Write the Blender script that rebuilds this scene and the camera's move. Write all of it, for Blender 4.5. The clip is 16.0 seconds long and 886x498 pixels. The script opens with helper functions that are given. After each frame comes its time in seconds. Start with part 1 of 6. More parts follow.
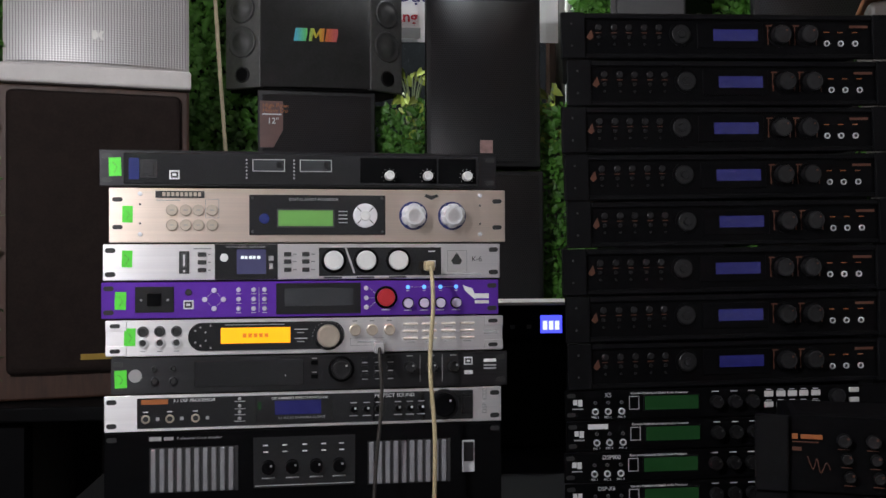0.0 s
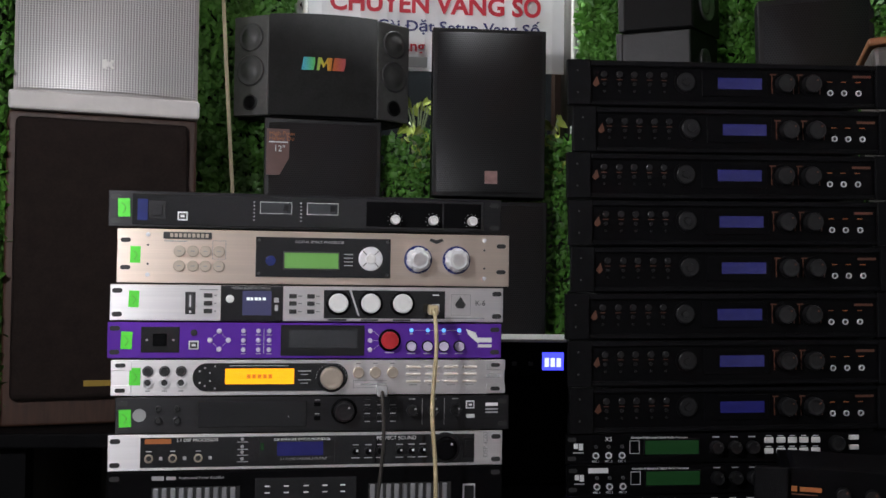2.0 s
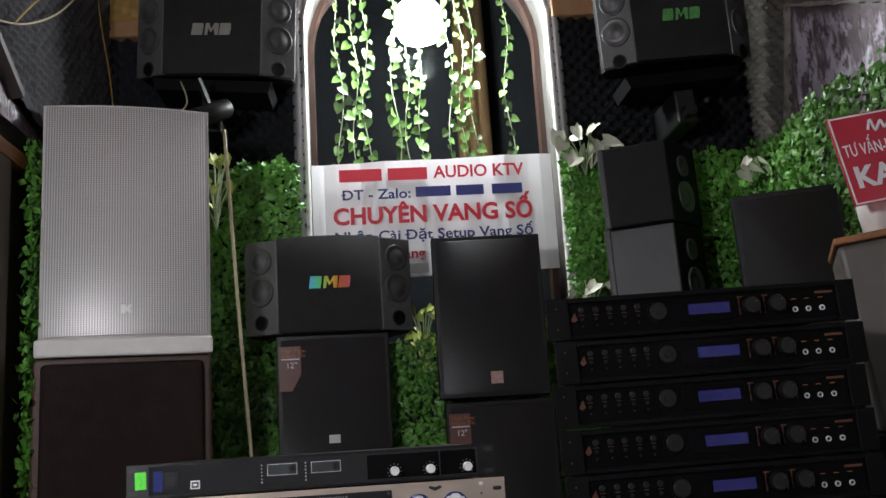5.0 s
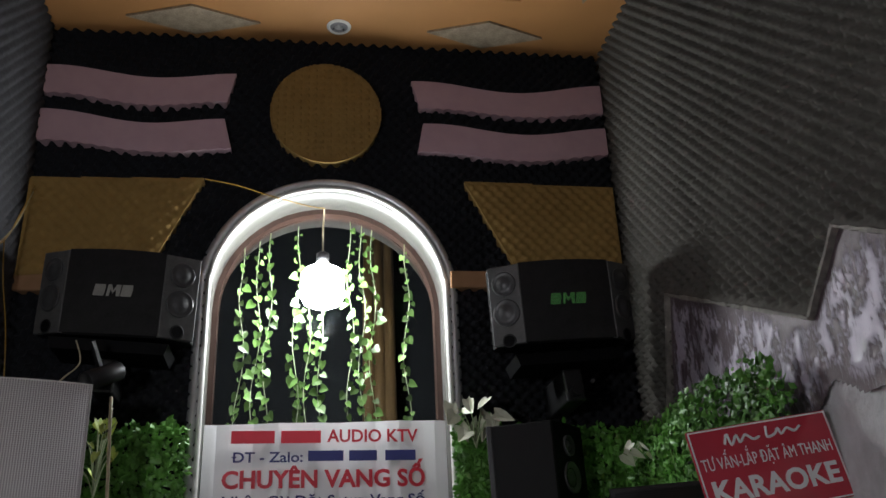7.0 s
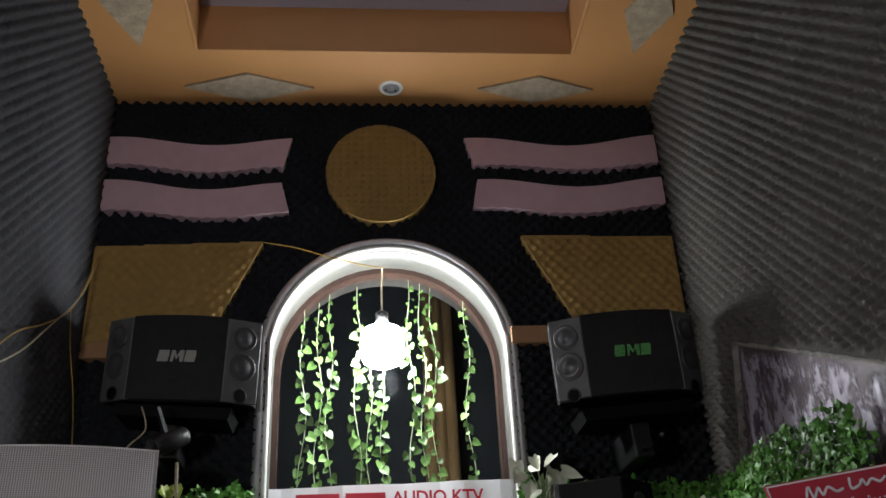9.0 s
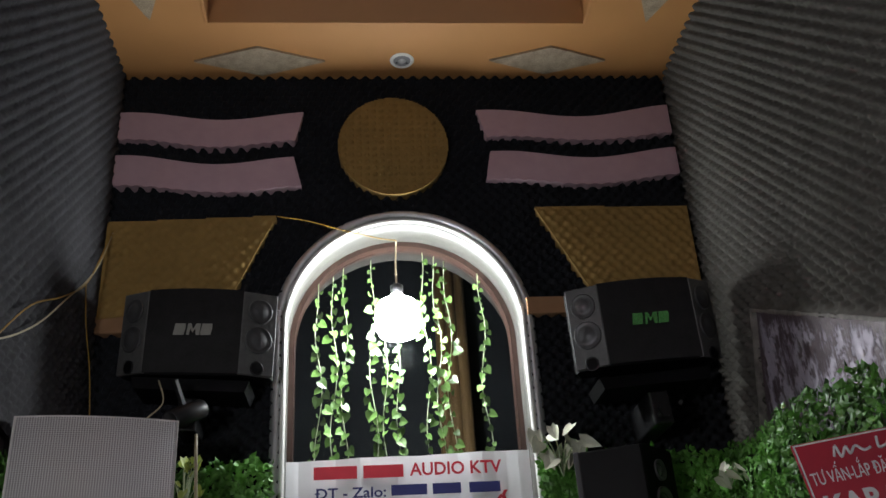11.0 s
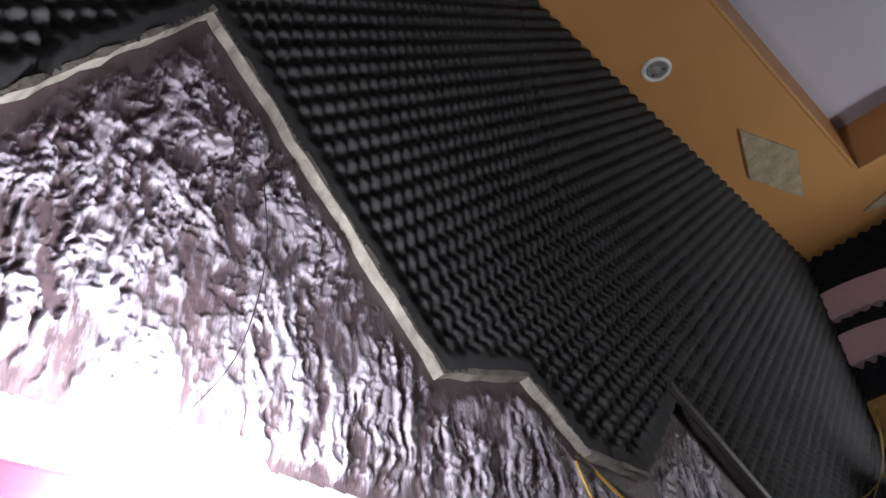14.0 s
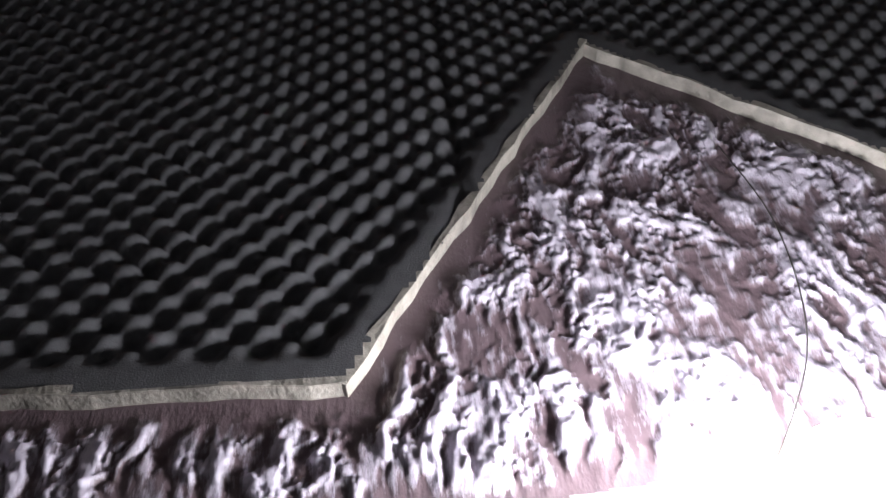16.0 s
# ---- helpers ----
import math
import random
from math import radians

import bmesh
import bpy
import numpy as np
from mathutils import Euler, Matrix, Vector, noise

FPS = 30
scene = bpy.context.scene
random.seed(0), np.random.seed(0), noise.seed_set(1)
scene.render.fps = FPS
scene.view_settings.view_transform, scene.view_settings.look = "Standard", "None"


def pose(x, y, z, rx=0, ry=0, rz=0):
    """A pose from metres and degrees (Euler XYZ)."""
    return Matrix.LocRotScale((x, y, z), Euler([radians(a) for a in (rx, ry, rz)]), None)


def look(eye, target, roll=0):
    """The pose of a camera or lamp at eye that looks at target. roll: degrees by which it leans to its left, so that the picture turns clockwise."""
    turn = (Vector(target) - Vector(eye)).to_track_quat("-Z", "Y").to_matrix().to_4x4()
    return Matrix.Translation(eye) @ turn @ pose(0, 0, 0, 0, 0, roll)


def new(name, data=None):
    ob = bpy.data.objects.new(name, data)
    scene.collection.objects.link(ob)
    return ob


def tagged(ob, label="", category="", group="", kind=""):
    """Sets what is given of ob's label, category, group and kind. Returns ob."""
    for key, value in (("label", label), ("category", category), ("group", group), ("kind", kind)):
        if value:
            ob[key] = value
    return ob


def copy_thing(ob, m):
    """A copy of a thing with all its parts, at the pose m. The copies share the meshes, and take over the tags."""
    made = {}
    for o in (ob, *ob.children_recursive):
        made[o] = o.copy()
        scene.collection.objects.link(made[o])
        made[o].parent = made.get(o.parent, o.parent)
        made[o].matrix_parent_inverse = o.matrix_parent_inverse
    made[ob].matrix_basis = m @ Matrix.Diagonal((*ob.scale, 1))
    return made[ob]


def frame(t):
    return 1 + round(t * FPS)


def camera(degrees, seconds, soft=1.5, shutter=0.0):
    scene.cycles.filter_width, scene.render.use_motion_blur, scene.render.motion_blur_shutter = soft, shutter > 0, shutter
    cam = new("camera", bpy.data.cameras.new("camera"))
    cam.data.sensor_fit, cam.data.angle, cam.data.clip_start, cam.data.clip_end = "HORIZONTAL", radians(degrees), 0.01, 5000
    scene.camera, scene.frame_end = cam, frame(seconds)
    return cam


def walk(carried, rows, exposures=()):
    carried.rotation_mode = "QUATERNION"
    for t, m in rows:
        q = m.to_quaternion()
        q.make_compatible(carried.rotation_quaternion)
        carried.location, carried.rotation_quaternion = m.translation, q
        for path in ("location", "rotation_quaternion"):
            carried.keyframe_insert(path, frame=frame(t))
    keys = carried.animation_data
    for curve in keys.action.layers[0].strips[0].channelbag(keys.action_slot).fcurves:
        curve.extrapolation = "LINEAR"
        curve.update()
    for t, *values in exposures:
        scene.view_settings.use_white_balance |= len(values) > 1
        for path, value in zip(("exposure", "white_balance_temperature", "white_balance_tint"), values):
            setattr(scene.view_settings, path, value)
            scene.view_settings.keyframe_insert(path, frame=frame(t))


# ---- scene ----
cam = camera(51.0, 16.0)
# seconds, eye, target, roll
PATH = [
    (0, (-0.455, 0.347, 1.162), (-0.258, 2.338, 1.172), -0.2),
    (0.5, (-0.461, 0.346, 1.174), (-0.268, 2.337, 1.186), 0.0),
    (1, (-0.459, 0.346, 1.184), (-0.269, 2.337, 1.207), 0.3),
    (1.5, (-0.459, 0.348, 1.187), (-0.266, 2.339, 1.216), 0.5),
    (2, (-0.459, 0.337, 1.197), (-0.267, 2.327, 1.242), 0.8),
    (2.5, (-0.475, 0.307, 1.219), (-0.336, 2.301, 1.275), 0.6),
    (3, (-0.487, 0.288, 1.244), (-0.402, 2.284, 1.347), 0.5),
    (3.2, (-0.488, 0.28, 1.259), (-0.423, 2.271, 1.437), 0.4),
    (5.3, (-0.404, 0.21, 1.328), (-0.24, 2.151, 1.781), -3.9),
    (5.5, (-0.389, 0.192, 1.356), (-0.215, 2.117, 1.871), -3.9),
    (6, (-0.342, 0.152, 1.4), (-0.099, 2.04, 2.016), -3.7),
    (6.5, (-0.312, 0.134, 1.429), (-0.03, 1.982, 2.142), -3.3),
    (7, (-0.305, 0.115, 1.463), (-0.009, 1.923, 2.265), -2.5),
    (7.5, (-0.301, 0.106, 1.473), (-0.021, 1.885, 2.343), -2.4),
    (8, (-0.301, 0.119, 1.474), (-0.072, 1.879, 2.396), -2.3),
    (8.5, (-0.31, 0.129, 1.462), (-0.104, 1.885, 2.397), -2.9),
    (9, (-0.317, 0.131, 1.466), (-0.137, 1.899, 2.384), -3.0),
    (9.2, (-0.319, 0.128, 1.472), (-0.147, 1.894, 2.394), -2.9),
    (11.3, (-0.365, 0.171, 1.43), (-0.192, 1.954, 2.32), -3.6),
    (11.5, (-0.377, 0.159, 1.439), (-0.23, 1.94, 2.338), -3.3),
    (12, (-0.45, 0.245, 1.38), (-0.581, 1.971, 2.381), -2.4),
    (12.5, (-0.486, 0.247, 1.406), (-0.778, 1.894, 2.502), -2.2),
    (13, (-0.499, 0.219, 1.406), (-1.004, 1.731, 2.614), -2.7),
    (13.3, (-0.498, 0.205, 1.413), (-1.167, 1.621, 2.656), -3.0),
    (13.5, (-0.492, 0.154, 1.418), (-1.249, 1.508, 2.68), -3.8),
    (14, (-0.506, 0.163, 1.442), (-1.474, 1.298, 2.774), -4.5),
    (14.5, (-0.51, 0.19, 1.454), (-1.57, 1.166, 2.841), -7.0),
    (15, (-0.53, 0.207, 1.467), (-1.724, 0.899, 2.914), -7.8),
    (15.5, (-0.55, 0.258, 1.477), (-1.848, 0.688, 2.936), -8.2),
    (16, (-0.59, 0.256, 1.49), (-1.916, 0.37, 2.983), -6.9),
]
walk(cam, [(t, look(eye, target, roll)) for t, eye, target, roll in PATH],
     exposures=[(0, 0.35), (3, 0.3), (5.5, -0.1), (6.5, -0.6), (7.75, -0.85), (9, -0.5), (11.5, -0.7), (12.0, -0.85), (12.5, -0.8), (13, 0.75), (13.5, 0.65), (14.0, -0.65), (15, -0.55), (16, -0.7)])

# ---- world and exposure ----
world = bpy.data.worlds.new("world")
scene.world = world
world.use_nodes = True
world.node_tree.nodes["Background"].inputs[0].default_value = (0.55, 0.6, 0.75, 1)
world.node_tree.nodes["Background"].inputs[1].default_value = 0.02
scene.view_settings.exposure = 0.0

XL, XR, YB, YF, ZC = -1.2, 0.79, 3.0, -1.4, 3.55  # room: walls and ceiling
rng = np.random.default_rng(7)
rnd = random.Random(5)


# ---- materials ----
def mat(name, color, rough=0.6, metal=0.0, var=0.15, scale=30.0, bump=0.0, bscale=None, spec=0.5, stretch=(1, 1, 1), rough_var=0.0, emit=None, emit_strength=0.0, coat=0.0):
    m = bpy.data.materials.new(name)
    m.use_nodes = True
    nt = m.node_tree
    b = nt.nodes["Principled BSDF"]
    b.inputs["Roughness"].default_value = rough
    b.inputs["Metallic"].default_value = metal
    b.inputs["Specular IOR Level"].default_value = spec
    b.inputs["Coat Weight"].default_value = coat
    tc = nt.nodes.new("ShaderNodeTexCoord")
    mp = nt.nodes.new("ShaderNodeMapping")
    mp.inputs["Scale"].default_value = stretch
    nt.links.new(tc.outputs["Object"], mp.inputs["Vector"])
    n1 = nt.nodes.new("ShaderNodeTexNoise")
    n1.inputs["Scale"].default_value = scale
    n1.inputs["Detail"].default_value = 4
    n2 = nt.nodes.new("ShaderNodeTexNoise")
    n2.inputs["Scale"].default_value = scale * 0.12
    n2.inputs["Detail"].default_value = 2
    add = nt.nodes.new("ShaderNodeMath")
    for n in (n1, n2):
        nt.links.new(mp.outputs[0], n.inputs["Vector"])
    nt.links.new(n1.outputs["Fac"], add.inputs[0])
    nt.links.new(n2.outputs["Fac"], add.inputs[1])
    ramp = nt.nodes.new("ShaderNodeValToRGB")
    ramp.color_ramp.elements[0].position = 0.35
    ramp.color_ramp.elements[1].position = 0.65
    half = nt.nodes.new("ShaderNodeMath")
    half.operation = "MULTIPLY"
    half.inputs[1].default_value = 0.5
    nt.links.new(add.outputs[0], half.inputs[0])
    nt.links.new(half.outputs[0], ramp.inputs[0])
    lo = [c * (1 - var) for c in color] + [1]
    hi = [min(1, c * (1 + var)) for c in color] + [1]
    ramp.color_ramp.elements[0].color = lo
    ramp.color_ramp.elements[1].color = hi
    nt.links.new(ramp.outputs[0], b.inputs["Base Color"])
    if rough_var:
        mr = nt.nodes.new("ShaderNodeMapRange")
        mr.inputs["To Min"].default_value = max(0.02, rough - rough_var)
        mr.inputs["To Max"].default_value = min(1, rough + rough_var)
        nt.links.new(n2.outputs["Fac"], mr.inputs["Value"])
        nt.links.new(mr.outputs[0], b.inputs["Roughness"])
    if bump:
        bn = nt.nodes.new("ShaderNodeBump")
        bn.inputs["Strength"].default_value = bump
        bn.inputs["Distance"].default_value = 0.004
        n3 = nt.nodes.new("ShaderNodeTexNoise")
        n3.inputs["Scale"].default_value = bscale or scale * 3
        n3.inputs["Detail"].default_value = 5
        nt.links.new(mp.outputs[0], n3.inputs["Vector"])
        nt.links.new(n3.outputs["Fac"], bn.inputs["Height"])
        nt.links.new(bn.outputs[0], b.inputs["Normal"])
    if emit:
        b.inputs["Emission Color"].default_value = (*emit, 1)
        b.inputs["Emission Strength"].default_value = emit_strength
    return m


def mesh_grille(name, metal_color, hole_color, pitch, hole, rough=0.45, metal=0.3, stagger=True):
    """A punched sheet: round holes in staggered rows, by the face's own x and z."""
    m = bpy.data.materials.new(name)
    m.use_nodes = True
    nt = m.node_tree
    b = nt.nodes["Principled BSDF"]
    b.inputs["Roughness"].default_value = rough
    b.inputs["Metallic"].default_value = metal
    tc = nt.nodes.new("ShaderNodeTexCoord")
    sep = nt.nodes.new("ShaderNodeSeparateXYZ")
    nt.links.new(tc.outputs["Object"], sep.inputs[0])

    def op(kind, a, b2=None, c=None):
        n = nt.nodes.new("ShaderNodeMath")
        n.operation = kind
        for k, v in enumerate((a, b2, c)):
            if v is None:
                continue
            if isinstance(v, (int, float)):
                n.inputs[k].default_value = v
            else:
                nt.links.new(v, n.inputs[k])
        return n.outputs[0]

    u = op("DIVIDE", sep.outputs["X"], pitch)
    v = op("DIVIDE", sep.outputs["Z"], pitch * 0.866)
    odd = op("MULTIPLY", op("MODULO", op("FLOOR", op("ADD", v, 1000.0)), 2.0), 0.5 if stagger else 0.0)
    fu = op("SUBTRACT", op("FRACT", op("ADD", op("ADD", u, 1000.0), odd)), 0.5)
    fv = op("MULTIPLY", op("SUBTRACT", op("FRACT", op("ADD", v, 1000.0)), 0.5), 0.866)
    d = op("SQRT", op("ADD", op("MULTIPLY", fu, fu), op("MULTIPLY", fv, fv)))
    hole_f = op("LESS_THAN", d, hole)
    mix = nt.nodes.new("ShaderNodeMix")
    mix.data_type = "RGBA"
    mix.inputs[6].default_value = (*metal_color, 1)
    mix.inputs[7].default_value = (*hole_color, 1)
    nt.links.new(hole_f, mix.inputs[0])
    nt.links.new(mix.outputs[2], b.inputs["Base Color"])
    bn = nt.nodes.new("ShaderNodeBump")
    bn.inputs["Strength"].default_value = 0.6
    bn.inputs["Distance"].default_value = 0.001
    nt.links.new(op("SUBTRACT", 1.0, hole_f), bn.inputs["Height"])
    nt.links.new(bn.outputs[0], b.inputs["Normal"])
    return m


def lamp_mat(name, color, strength):
    m = bpy.data.materials.new(name)
    m.use_nodes = True
    nt = m.node_tree
    nt.nodes.remove(nt.nodes["Principled BSDF"])
    e = nt.nodes.new("ShaderNodeEmission")
    e.inputs[0].default_value = (*color, 1)
    e.inputs[1].default_value = strength
    nt.links.new(e.outputs[0], nt.nodes["Material Output"].inputs[0])
    return m


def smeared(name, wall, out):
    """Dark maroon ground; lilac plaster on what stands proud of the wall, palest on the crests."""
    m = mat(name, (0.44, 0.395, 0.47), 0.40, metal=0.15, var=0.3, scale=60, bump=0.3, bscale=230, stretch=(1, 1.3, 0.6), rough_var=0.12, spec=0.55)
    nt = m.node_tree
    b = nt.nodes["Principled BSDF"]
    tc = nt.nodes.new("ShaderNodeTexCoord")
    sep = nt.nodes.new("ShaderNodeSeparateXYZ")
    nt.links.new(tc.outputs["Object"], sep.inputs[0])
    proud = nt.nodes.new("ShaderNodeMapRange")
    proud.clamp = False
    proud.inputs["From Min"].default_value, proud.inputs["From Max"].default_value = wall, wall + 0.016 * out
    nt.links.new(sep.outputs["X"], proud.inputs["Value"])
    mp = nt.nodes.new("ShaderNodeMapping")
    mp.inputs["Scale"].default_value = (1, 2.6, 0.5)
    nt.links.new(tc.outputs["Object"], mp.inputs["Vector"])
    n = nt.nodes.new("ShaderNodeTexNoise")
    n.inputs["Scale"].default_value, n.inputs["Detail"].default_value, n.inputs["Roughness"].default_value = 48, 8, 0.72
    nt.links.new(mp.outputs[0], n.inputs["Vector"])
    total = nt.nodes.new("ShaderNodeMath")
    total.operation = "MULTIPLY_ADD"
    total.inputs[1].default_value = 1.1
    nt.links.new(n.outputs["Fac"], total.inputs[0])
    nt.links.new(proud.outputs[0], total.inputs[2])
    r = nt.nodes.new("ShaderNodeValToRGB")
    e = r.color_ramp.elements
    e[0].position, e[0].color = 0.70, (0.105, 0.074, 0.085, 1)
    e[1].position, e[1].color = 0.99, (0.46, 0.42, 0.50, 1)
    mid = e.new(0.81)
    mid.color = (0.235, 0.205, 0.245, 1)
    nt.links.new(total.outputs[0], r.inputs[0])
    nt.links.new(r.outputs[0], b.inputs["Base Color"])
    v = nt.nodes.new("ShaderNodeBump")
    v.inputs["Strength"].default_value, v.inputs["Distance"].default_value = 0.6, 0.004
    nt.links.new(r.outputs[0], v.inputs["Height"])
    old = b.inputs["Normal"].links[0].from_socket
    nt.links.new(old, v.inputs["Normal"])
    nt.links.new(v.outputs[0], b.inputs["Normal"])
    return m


def brushed(m, amount=0.8):
    """Brushed along the panel: the gloss spreads upwards and downwards."""
    nt = m.node_tree
    b = nt.nodes["Principled BSDF"]
    b.inputs["Anisotropic"].default_value = amount
    up = nt.nodes.new("ShaderNodeCombineXYZ")
    up.inputs[2].default_value = 1.0
    nt.links.new(up.outputs[0], b.inputs["Tangent"])


